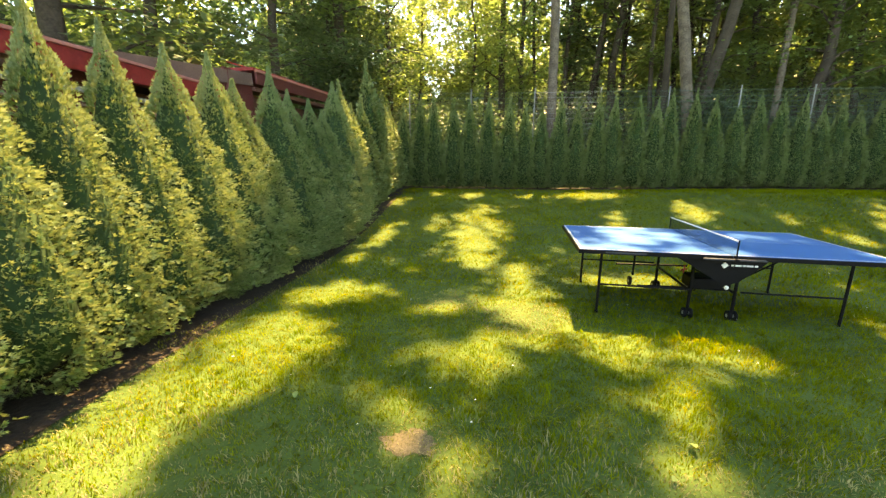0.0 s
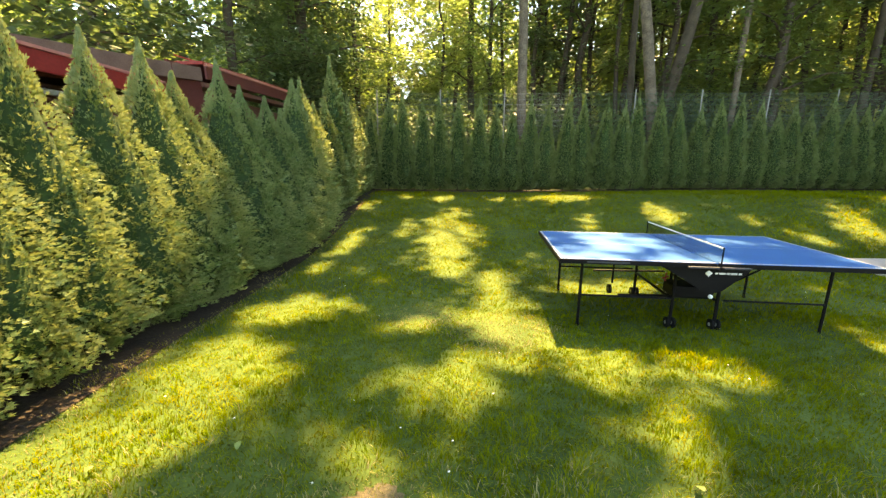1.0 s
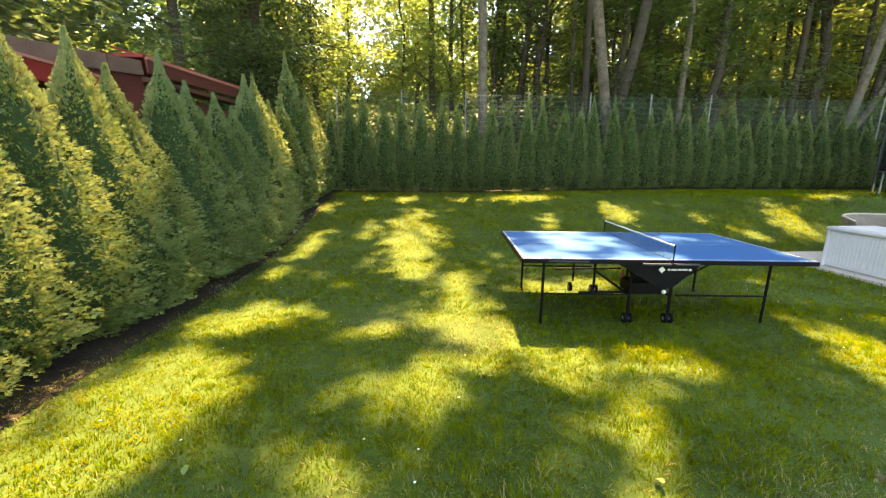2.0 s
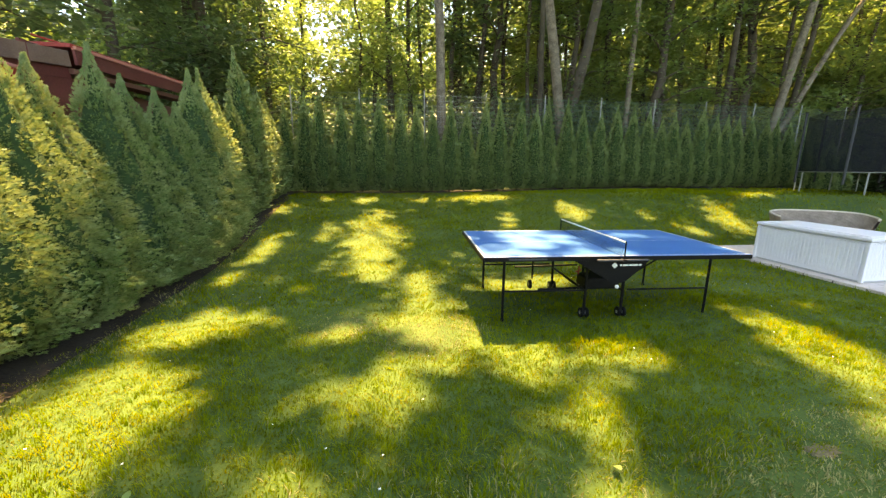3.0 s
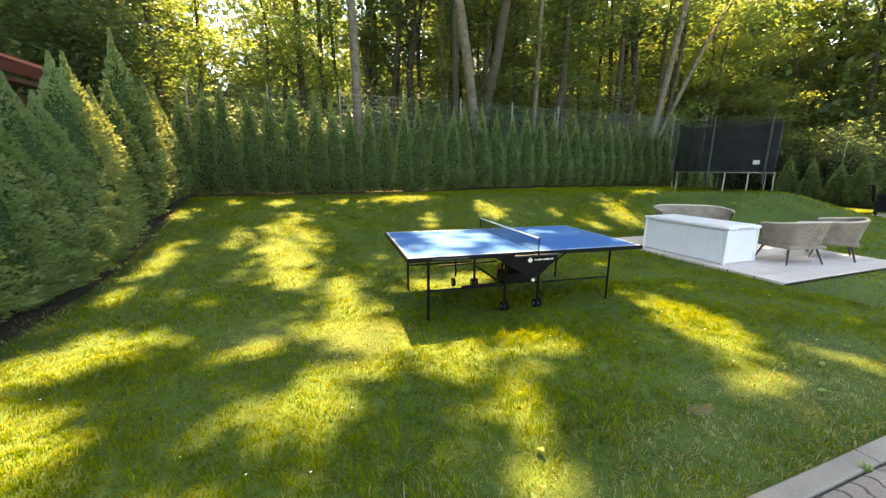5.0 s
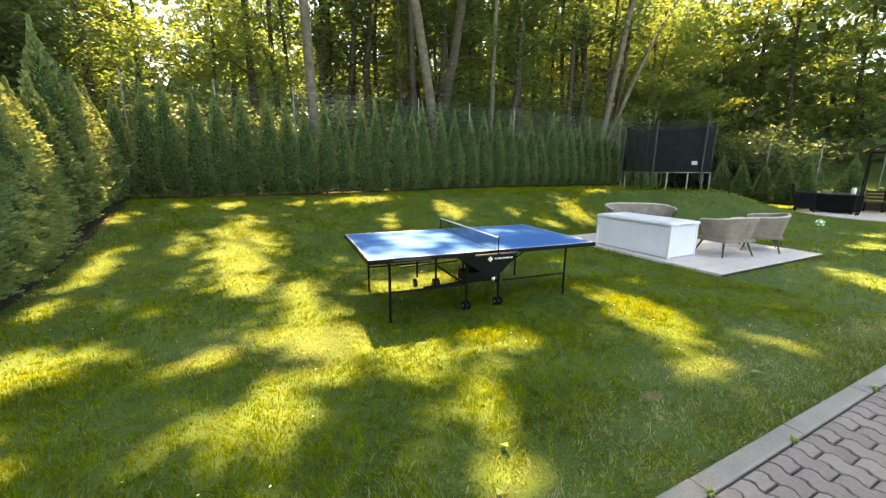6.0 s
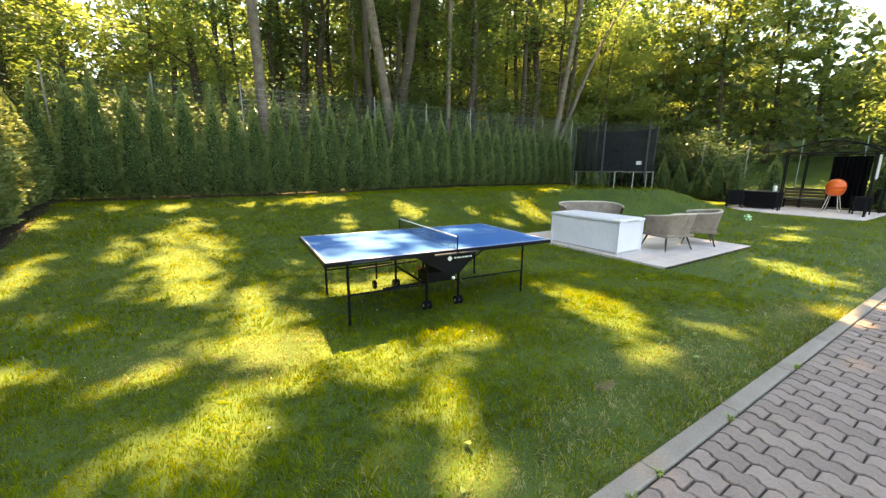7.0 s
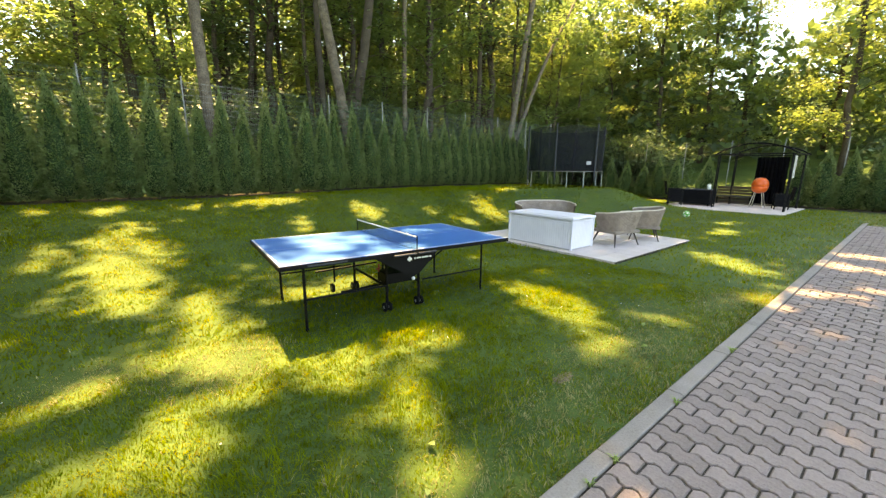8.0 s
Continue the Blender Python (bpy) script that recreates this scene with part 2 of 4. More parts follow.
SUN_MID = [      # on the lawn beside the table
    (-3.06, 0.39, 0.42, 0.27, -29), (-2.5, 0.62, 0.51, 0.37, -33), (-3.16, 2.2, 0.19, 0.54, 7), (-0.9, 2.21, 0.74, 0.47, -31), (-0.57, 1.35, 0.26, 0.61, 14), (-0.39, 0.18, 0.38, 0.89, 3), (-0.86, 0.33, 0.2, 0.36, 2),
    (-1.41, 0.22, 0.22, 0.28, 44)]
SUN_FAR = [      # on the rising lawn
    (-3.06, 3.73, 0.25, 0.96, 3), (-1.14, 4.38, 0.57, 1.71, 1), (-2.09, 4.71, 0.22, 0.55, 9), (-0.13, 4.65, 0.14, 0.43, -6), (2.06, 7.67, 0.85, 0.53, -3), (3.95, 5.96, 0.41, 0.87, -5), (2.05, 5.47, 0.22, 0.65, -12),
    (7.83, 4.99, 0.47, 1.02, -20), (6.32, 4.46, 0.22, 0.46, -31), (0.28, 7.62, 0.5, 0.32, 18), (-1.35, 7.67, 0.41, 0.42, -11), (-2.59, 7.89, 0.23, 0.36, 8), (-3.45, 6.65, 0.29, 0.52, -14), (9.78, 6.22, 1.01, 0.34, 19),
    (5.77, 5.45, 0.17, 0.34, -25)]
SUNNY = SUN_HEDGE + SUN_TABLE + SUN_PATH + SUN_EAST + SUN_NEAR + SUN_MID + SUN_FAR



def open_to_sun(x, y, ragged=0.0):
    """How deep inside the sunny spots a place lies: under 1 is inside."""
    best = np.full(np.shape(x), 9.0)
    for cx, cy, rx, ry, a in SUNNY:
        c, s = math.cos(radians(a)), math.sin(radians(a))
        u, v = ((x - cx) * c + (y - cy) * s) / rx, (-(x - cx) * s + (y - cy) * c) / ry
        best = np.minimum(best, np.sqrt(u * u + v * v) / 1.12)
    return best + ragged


# dry spots in the lawn: x, y and half-widths
DRY = [(-0.55, 0.0, 0.55, 0.5), (-1.35, -2.0, 0.35, 0.22), (0.25, -2.2, 0.5, 0.2), (1.3, -2.1, 0.7, 0.25), (1.9, -1.7, 0.35, 0.25), (2.6, -2.05, 1.1, 0.42), (3.6, -1.7, 0.6, 0.4), (4.6, -2.1, 0.8, 0.3), (-3.65, 2.5, 0.3, 4.0), (-3.6, -2.0, 0.25, 2.0), (-1.4, 0.4, 0.5, 0.4)]


def grass(seed, count, x0, x1, y0, y1, high, wide, keep, fine=True):
    """Blades of grass on the lawn, each a bent strip."""
    r = np.random.default_rng(seed)
    x, y = r.uniform(x0, x1, count), r.uniform(y0, y1, count)
    tuft = 0.5 + 0.25 * np.sin(x * 2.1 + 3 * np.sin(y * 0.9)) * np.cos(y * 2.7 + 2 * np.sin(x * 1.3)) + 0.25 * np.sin(x * 17 + 3 * np.sin(y * 7)) * np.sin(y * 19 + 3 * np.sin(x * 6))
    dry = np.zeros(count)
    for cx, cy, rx, ry in DRY:
        dry = np.maximum(dry, 1.15 - np.sqrt(((x - cx) / rx) ** 2 + ((y - cy) / ry) ** 2))
    dry = np.clip(dry + 0.5 * (tuft - 0.5) * (dry > 0), 0, 1)
    ok = keep(x, y) & (r.uniform(0, 1, count) < (0.45 + 0.55 * tuft) * (1 - 0.2 * dry))
    x, y, tuft, dry = x[ok], y[ok], tuft[ok], dry[ok]
    n = len(x)
    z = ground_z(x, y)
    swirl = 3.0 * np.sin(x * 9 + 2 * np.sin(y * 5)) + 3.0 * np.sin(y * 11 + 2 * np.sin(x * 7))
    a, h = swirl + r.normal(0, 0.9, n), high * r.uniform(0.45, 1.25, n) * (0.35 + 1.3 * tuft)
    h = np.where(r.uniform(0, 1, n) < 0.012, h * 2.0, h)
    tall = np.exp(-((x - 0.8) / 0.8) ** 2 - ((y + 0.5) / 0.22) ** 2)      # unmown strip beside the table
    h = h * (1 + 0.6 * tall) * (1 - 0.4 * dry)
    w, lean = wide * r.uniform(0.6, 1.3, n), h * r.uniform(0.1, 1.3, n)
    ca, sa = np.cos(a), np.sin(a)
    base, out = np.stack([x, y, z - 0.004], -1), np.stack([-sa, ca, 0 * a], -1)
    side = np.stack([ca, sa, 0 * a], -1) * w[:, None]
    up = np.array([0, 0, 1])
    tip = base + out * lean[:, None] + up * h[:, None]
    if fine:
        mid = base + out * (lean * 0.3)[:, None] + up * (h * 0.6)[:, None]
        v = np.stack([base - side, base + side, mid + side * 0.8, mid - side * 0.8, tip], 1).reshape(-1, 3)
        i = np.arange(n)[:, None] * 5
        f = np.concatenate([i + [0, 1, 2], i + [0, 2, 3], i + [3, 2, 4]])
    else:
        v = np.stack([base - side, base + side, tip], 1).reshape(-1, 3)
        f = np.arange(3 * n).reshape(-1, 3)
    me = mesh_of("grass", v, f, "blade")
    dry = np.clip(dry, 0.01 + 0.02 * (1 - tuft) + 0.5 * np.clip(-1.55 - y, 0, 1), 0.88)
    pick = (r.uniform(0, 1, n) < dry).astype(int)
    me.materials.append(MAT["straw"])
    me.polygons.foreach_set("material_index", np.tile(pick, 3) if fine else pick)
    return me


def on_lawn(x, y):
    wave = 0.035 * np.sin(x * 11 + 2 * np.sin(y * 5)) * np.sin(y * 13)
    patio = (x > 5.47 + wave) & (x < 8.92 + wave) & (y > -0.30 + wave) & (y < 3.29)
    path = (x > -1.05) & (x < 16.45) & (y < -2.482 + 0.02 * np.sin(x * 9) * np.sin(x * 3.7))
    pavilion = (x > 17.5) & (y > -0.5) & (y < 4.2)
    edge = -3.70 + 0.08 * np.sin(y * 2.3) + 0.06 * np.sin(y * 7.1)
    return ~path & ~patio & ~pavilion & (x > edge) & (y < 9.0)


tagged(new("grass", grass(1, 310000, -3.95, 5.5, -4.4, 0.6, 0.034, 0.0029, on_lawn)), "short mown grass, yellowed in dry patches", "grass", kind="stuff")
tagged(new("grass", grass(2, 170000, -3.95, 9.5, 0.6, 9.0, 0.042, 0.0075, on_lawn, False)), "short mown grass on the rising lawn", "grass", kind="stuff")
tagged(new("grass", grass(3, 90000, 5.5, 21.5, -6.0, 9.0, 0.045, 0.011, on_lawn, False)), "short mown grass beside the patio", "grass", kind="stuff")

# two worn spots where dry thatch shows between the blades
def dry_patch(x, y, rx, ry, seed):
    bm = bmesh.new()
    mid = bm.verts.new((x, y, 0.007))
    rim = []
    for k in range(40):
        a = k * math.tau / 40
        d = 0.8 + 0.45 * noise.noise((math.cos(a) * 1.6 + seed, math.sin(a) * 1.6, 0)) + 0.3 * noise.noise((math.cos(a) * 5 + seed, math.sin(a) * 5, 2))
        rim.append(bm.verts.new((x + rx * d * math.cos(a), y + ry * d * math.sin(a), 0.005)))
    for k in range(40):
        bm.faces.new((mid, rim[k], rim[(k + 1) % 40]))
    tagged(part("dry_patch", bm, "thatch"), "worn dry spot in the lawn with brown thatch", "lawn", kind="structure")


dry_patch(-1.33, -2.0, 0.22, 0.12, 0.0)
dry_patch(1.55, -1.9, 0.12, 0.07, 3.7)

# strips of bare soil under the hedges; the eastern one stands in for shade
def soil(name, x0, x1, y0, y1, label):
    xs, ys = np.linspace(x0, x1, max(5, int((x1 - x0) / 0.15))), np.linspace(y0, y1, max(5, int((y1 - y0) / 0.15)))
    me = sheet(name, xs, ys, "soil", 0.012)
    for v in me.vertices:
        v.co.z += 0.018 * noise.noise(v.co * 4) + 0.01 * noise.noise(v.co * 13)
    tagged(new(name, me), label, "soil", kind="structure")


soil("hedge_bed", -5.0, -3.55, -8, 10.2, "dark bare soil under the thuja row")
soil("hedge_bed", 21.8, 23.6, -9, 9.4, "dark strip added as the shade under the eastern conifers")
soil("hedge_bed", -3.54, 16.5, 8.98, 10.2, "dark bare soil under the thuja row")

# ---- thujas ----
def thuja_profile(u, full):
    """Radius of the crown, as a share of the widest, at a share u of its height. full: how columnar it is."""
    cone = np.interp(u, [0, 0.04, 0.13, 0.3, 0.5, 0.7, 0.85, 0.93, 1], [0.55, 0.86, 1.0, 0.90, 0.66, 0.39, 0.18, 0.065, 0.0])
    column = np.interp(u, [0, 0.04, 0.13, 0.3, 0.5, 0.7, 0.85, 0.94, 1], [0.5, 0.84, 1.0, 0.98, 0.78, 0.45, 0.20, 0.07, 0.0])
    return cone * (1 - full) + column * full


def thuja(seed, high, wide, sprays, size, fingers=3, full=0.0, foot=0.09, rough=0.20, core=0.82):
    r = np.random.default_rng(seed)
    ob = thing("thuja", "dense green conical thuja in a hedge row", "conifer", group="thuja hedge")
    bm = bmesh.new()
    tube(bm, [(0, 0, -0.1), (0.01, 0, 0.2), (0, 0.01, high * 0.5)], [0.035, 0.03, 0.01], 7)
    part("trunk", bm, "bark", ob)
    # solid core; its dark colour stands in for the shade between the sprays
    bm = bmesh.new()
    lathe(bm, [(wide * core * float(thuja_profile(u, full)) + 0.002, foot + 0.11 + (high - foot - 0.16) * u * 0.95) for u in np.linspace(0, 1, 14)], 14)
    part("inner_foliage", bm, "thuja_gap_shade", ob, smooth=True)
    u = 1 - np.sqrt(r.uniform(0, 1, sprays) ** 0.9)
    u = np.where(r.uniform(0, 1, sprays) < 0.10, r.uniform(0.75, 1, sprays), u)
    a = r.uniform(0, math.tau, sprays)
    lump = np.array([noise.noise((math.cos(t) * 2.2 + seed, math.sin(t) * 2.2, s * 8)) for t, s in zip(a, u)])
    lump2 = np.array([noise.noise((math.cos(t) * 5 + seed, math.sin(t) * 5, s * 22)) for t, s in zip(a, u)])
    rad = 0.006 + wide * thuja_profile(u, full) * (0.95 + 0.22 * lump + rough * lump2) * r.uniform(0.84, 1.06, sprays)
    z = foot + (high - foot) * u
    p = np.stack([rad * np.cos(a), rad * np.sin(a), z], -1)
    outward = np.stack([np.cos(a), np.sin(a), 0 * a], -1)
    tang = np.stack([-np.sin(a), np.cos(a), 0 * a], -1)
    up = np.array([0, 0, 1.0])
    steep = (0.12 + 1.5 * np.clip(u - 0.55, 0, 1))[:, None]
    spire = 1 - 0.92 * smoothstep(0.62, 0.93, u)[:, None]
    grow = outward * r.uniform(0.5, 1.0, (sprays, 1)) * spire + tang * spire * r.normal(0, 0.35, (sprays, 1)) + up * (steep + r.uniform(0.0, 0.75, (sprays, 1)))
    grow /= np.linalg.norm(grow, axis=1)[:, None]
    face = outward * r.uniform(0.1, 0.8, (sprays, 1)) + up * r.uniform(0.3, 1.0, (sprays, 1)) + tang * r.normal(0, 0.5, (sprays, 1))
    flat = np.cross(grow, face)
    flat /= np.linalg.norm(flat, axis=1)[:, None] + 1e-6
    scale = size * r.uniform(0.6, 1.3, sprays) * (1 - 0.3 * smoothstep(0.80, 0.92, u))
    vs, slim = [], 0.095 if fingers > 1 else 0.25
    for k in range(fingers):
        s = (k - (fingers - 1) / 2) * 0.42
        d = grow * math.cos(s) + flat * math.sin(s)
        n = flat * math.cos(s) - grow * math.sin(s)
        ln = (scale * (1.0 if k == fingers // 2 else 0.8))[:, None]
        drop = up * ln * 0.10
        vs.append(np.stack([p, p + d * ln * 0.5 + n * ln * slim, p + d * ln - drop, p + d * ln * 0.5 - n * ln * slim], 1).reshape(-1, 3))
    v = np.concatenate(vs)
    part("foliage", mesh_of("foliage", v, np.arange(len(v)).reshape(-1, 4), "thuja"), "", ob)
    return ob


near = [thuja(10 + k, 2.7, 0.50, 14500, 0.043, 3, 0.0, 0.09, 0.46, 0.76) for k in range(4)]
far = [thuja(20 + k, 2.8, 0.34, 7500, 0.066, 1, 0.45, 0.05, 0.36, 0.74) for k in range(5)]
rr = random.Random(5)
used = set()


def plant(kinds, x, y, high, scale=1.0):
    ob = kinds[rr.randrange(len(kinds))]
    tall = high / (2.7 if kinds is near else 2.8)
    if kinds is near:      # the crowns crowd one another along the row and spread towards the lawn
        m = pose(x, y, float(ground_z(x, y)), 0, 0, rr.choice((0, 180))) @ Matrix.Diagonal((scale * (1.32 if y < -0.4 else 1.5), scale * (0.80 if y < -0.4 else 0.74), tall * 1.01, 1))
    else:
        m = pose(x, y, float(ground_z(x, y)), rr.uniform(-1.5, 1.5), rr.uniform(-1.5, 1.5), rr.uniform(0, 360)) @ Matrix.Diagonal((scale, scale, tall, 1))
    if ob.name in used:
        copy_thing(ob, m @ Matrix.Diagonal((*(1 / v for v in ob.scale), 1)))
    else:
        ob.matrix_basis = m
        used.add(ob.name)


WEST = [(-3.1, 2.7), (-2.5, 2.65), (-1.88, 2.7), (-1.27, 2.72), (-0.72, 2.72), (-0.08, 2.7), (0.47, 2.76), (0.97, 2.58), (1.71, 2.88), (2.29, 2.68), (2.96, 2.62),
        (3.5, 2.45), (4.14, 3.0), (4.87, 3.08), (5.4, 2.6), (6.0, 2.7), (6.6, 3.7), (7.2, 3.0), (7.8, 2.9), (8.4, 2.6)]
for y in (-3.7, -4.3, -4.9, -5.5, -6.1, -6.7):
    plant(far, -4.16, y, rr.uniform(2.6, 2.8))
for y, high in WEST:
    plant(near if y < 4.4 else far, -4.17 + rr.uniform(-0.05, 0.05), y, high, rr.uniform(0.95, 1.06) * (1 if y < 4.4 else 1.45))
NORTH = [(-3.85, 2.8), (-3.31, 3.02), (-2.77, 3.10), (-2.14, 2.90), (-1.56, 2.98), (-0.99, 2.98), (-0.34, 2.97), (0.24, 2.76), (0.73, 2.70), (1.32, 3.03), (1.83, 2.70), (2.50, 2.98),
         (3.00, 2.96), (3.69, 2.90), (4.21, 2.79), (4.73, 3.06), (5.44, 3.01), (6.01, 2.79), (6.65, 2.60), (7.29, 2.86), (7.87, 2.85), (8.45, 2.77), (9.05, 2.43),
         (9.55, 2.66), (10.06, 2.38), (10.68, 2.88), (11.19, 2.62), (11.71, 2.60), (12.23, 2.58), (12.77, 2.58), (13.36, 2.52), (13.88, 2.54), (14.46, 2.49), (15.11, 2.51)]
for x, high in NORTH:
    plant(far, x, 9.45 + rr.uniform(-0.05, 0.05), high + 0.03, rr.uniform(0.95, 1.08))
for x, high in ((15.8, 2.5), (16.5, 2.4), (17.2, 2.5)):
    plant(far, x, 9.4, high)
y = 8.9
while y > -9:
    if not 0.2 < y < 3.0 and not 3.9 < y < 5.0:
        plant(far, 22.6 + rr.uniform(-0.15, 0.15), y, rr.uniform(2.0, 2.5) if y > 1 else rr.uniform(2.5, 3.0), rr.uniform(1.1, 1.4))
    y -= rr.uniform(0.75, 1.0)

# ---- woodland ----
def leaves(r, centres, spread, count, size, droop=0.35, each=False):
    """Kite-shaped leaves scattered round clump centres, mostly lying flat."""
    k = np.arange(count) if each else r.integers(0, len(centres), count)
    off = r.normal(0, 1, (count, 3)) * spread
    p = centres[k] + off
    a = r.uniform(0, math.tau, count)
    d = np.stack([np.cos(a), np.sin(a), r.normal(-0.2, droop, count)], -1)
    d /= np.linalg.norm(d, axis=1)[:, None]
    n = np.stack([r.normal(0, droop, count), r.normal(0, droop, count), np.ones(count)], -1)
    s = np.cross(d, n)
    s /= np.linalg.norm(s, axis=1)[:, None]
    ln = (size * r.uniform(0.6, 1.35, count))[:, None]
    return p, np.stack([p, p + d * ln * 0.45 + s * ln * 0.3, p + d * ln, p + d * ln * 0.45 - s * ln * 0.3], 1)


def leaf_mesh(v, mat="leaf"):
    v = v.reshape(-1, 3)
    return mesh_of("crown", v, np.arange(len(v)).reshape(-1, 4), mat)


def trunk_line(r, high, lean, wobble):
    pts, x, y = [], 0.0, 0.0
    for i in range(9):
        pts.append((x, y, high * i / 8 - (0.4 if i == 0 else 0)))
        x += lean[0] * high / 8 + r.normal(0, wobble)
        y += lean[1] * high / 8 + r.normal(0, wobble)
    return pts


def woodland_tree(seed, high, low, crown, thick, count, size, lean=(0, 0), bark="bark", label="", wobble=0.12, leaf="leaf"):
    """A tall broadleaved tree: trunk, limbs and a crown of leaves in flat layers on the limbs."""
    r = np.random.default_rng(seed)
    ob = thing("broadleaf_tree", label or "tall broadleaved woodland tree with a slender dark trunk", "tree", group="woodland")
    line = trunk_line(r, high, lean, wobble)
    bm = bmesh.new()
    tube(bm, line, [thick * (1.25 if i == 0 else 1 - 0.085 * i) for i in range(9)], 10)
    part("trunk", bm, bark, ob, smooth=True)
    centres = []
    for k in range(16):
        u = low / high + (1 - low / high) * (k + r.uniform(0, 1)) / 16
        base = np.array(line[min(8, int(u * 8))]) * (1 - (u * 8) % 1) + np.array(line[min(8, int(u * 8) + 1)]) * ((u * 8) % 1)
        a, ln = r.uniform(0, math.tau), crown * r.uniform(0.55, 1.1) * (1.1 - 0.5 * u)
        tip = base + np.array([math.cos(a) * ln, math.sin(a) * ln, ln * r.uniform(-0.05, 0.5)])
        mid = (base + tip) / 2 + np.array([0, 0, 0.12 * ln])
        bm = bmesh.new()
        tube(bm, [base, mid, tip], [thick * 0.26, thick * 0.15, 0.012], 5)
        part("limb", bm, bark, ob)
        for s in np.linspace(0.3, 1.05, 6):
            centres.append(base + (tip - base) * s + r.normal(0, 0.3, 3) * (1, 1, 0.5))
    _, v = leaves(r, np.array(centres), np.array([0.55, 0.55, 0.22]), count, size)
    part("crown", leaf_mesh(v, leaf), "", ob)
    return ob


def bush(seed, high, wide, count, size):
    r = np.random.default_rng(seed)
    ob = thing("bush", "leafy green undergrowth bush at the wood's edge", "bush", group="undergrowth")
    centres = []
    for k in range(9):
        a, ln = r.uniform(0, math.tau), wide * r.uniform(0.3, 1.0)
        tip = np.array([math.cos(a) * ln, math.sin(a) * ln, high * r.uniform(0.45, 1.0)])
        bm = bmesh.new()
        tube(bm, [(0.1 * math.cos(a), 0.1 * math.sin(a), -0.2), tip * (0.45, 0.45, 0.55), tip], [0.03, 0.022, 0.008], 5)
        part("stem", bm, "bark", ob)
        for s in np.linspace(0.25, 1.0, 6):
            centres.append(tip * (s, s, s) + r.normal(0, 0.25, 3))
    _, v = leaves(r, np.array(centres), np.array([0.38, 0.38, 0.18]), count, size)
    # dark leaves here paint the undergrowth as shaded
    part("crown", leaf_mesh(v, "leaf_dark"), "", ob)
    return ob


def copies(kinds, places):
    for k, (x, y, turn, s, tall) in enumerate(places):
        ob = kinds[k % len(kinds)]
        m = pose(x, y, float(ground_z(x, y)) - 0.05, 0, 0, turn) @ Matrix.Diagonal((s, s, tall, 1))
        if k < len(kinds):
            ob.matrix_basis = m
        else:
            copy_thing(ob, m @ Matrix.Diagonal((*(1 / v for v in ob.scale), 1)))


rw = random.Random(11)
front = [woodland_tree(40 + k, rw.uniform(11, 13), rw.uniform(2.4, 3.6), rw.uniform(3.0, 4.2), rw.uniform(0.14, 0.22), 8000, 0.17, (rw.uniform(-0.05, 0.05), 0)) for k in range(3)]
trees = [woodland_tree(45 + k, rw.uniform(11.5, 14), rw.uniform(2.5, 4.5), rw.uniform(3.0, 4.2), rw.uniform(0.14, 0.24), 7500, 0.19, (rw.uniform(-0.05, 0.05), 0), leaf="leaf_dark" if k < 1 else "leaf") for k in range(4)]
distant = [woodland_tree(80 + k, rw.uniform(14, 17), rw.uniform(2.5, 4.5), rw.uniform(3.0, 4.2), rw.uniform(0.16, 0.26), 4600, 0.27, (rw.uniform(-0.04, 0.04), 0)) for k in range(3)]
bare = [woodland_tree(50 + k, rw.uniform(15, 19), 7.0, 2.6, rw.uniform(0.12, 0.2), 600, 0.3, (rw.uniform(-0.05, 0.05), 0), label="slender dark trunk with high crown inside the wood", leaf="leaf_dark") for k in range(3)]
shade = [woodland_tree(90 + k, 16, 2.2, 3.8, 0.2, 9000, 0.19, (0.02, 0), label="dark green broadleaved tree behind the red sheds", leaf="leaf" if k else "leaf_dark") for k in range(2)]
pale = [woodland_tree(95 + k, 15, 1.8, 3.8, 0.16, 13000, 0.165, (0.03 - 0.05 * k, 0.02), label="sunlit yellow-green broadleaved tree at the wood's edge", leaf="leaf_pale_lit") for k in range(2)]
first, spots, remote = [], [], []
for row, y0, step, x0, x1 in ((0, 14.2, 3.4, -8, 24), (1, 18.0, 3.6, -12, 32), (2, 23.0, 4.4, -16, 42), (3, 29, 6.0, -20, 52)):
    x = x0 + rw.uniform(0, 2)
    while x < x1:
        y = y0 + rw.uniform(-1.4, 1.4)
        if (row > 1 or not -0.5 < x < 5.5) and abs((x + 0.95) / (y + 3.5) + 0.135) > 0.055 + 2.0 / (y + 3.5):      # a lane that the sky shows through
            (first if row == 0 else spots if row == 1 else remote).append((x, y, rw.uniform(0, 360), rw.uniform(0.85, 1.15), rw.uniform(0.85, 1.2)))
        x += step * rw.uniform(0.75, 1.25)
west = [(x, y, rw.uniform(0, 360), rw.uniform(0.85, 1.2), rw.uniform(0.8, 1.1)) for x, y in ((-9.5, 3), (-10.5, 7), (-9, 10.5), (-12, -1), (-14, 4.5), (-15, 10), (-7, 12.8), (-12, -6), (-8.3, 14.5), (-6.3, 17.5), (-10.5, 18), (0.8, 20.2), (4.6, 19.8))]
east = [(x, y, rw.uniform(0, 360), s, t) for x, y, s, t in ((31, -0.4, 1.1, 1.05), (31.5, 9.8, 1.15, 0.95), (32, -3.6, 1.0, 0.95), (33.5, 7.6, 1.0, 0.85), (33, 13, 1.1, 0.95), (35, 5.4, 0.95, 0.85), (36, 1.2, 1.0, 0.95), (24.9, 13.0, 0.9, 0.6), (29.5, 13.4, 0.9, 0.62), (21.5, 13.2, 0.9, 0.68))]
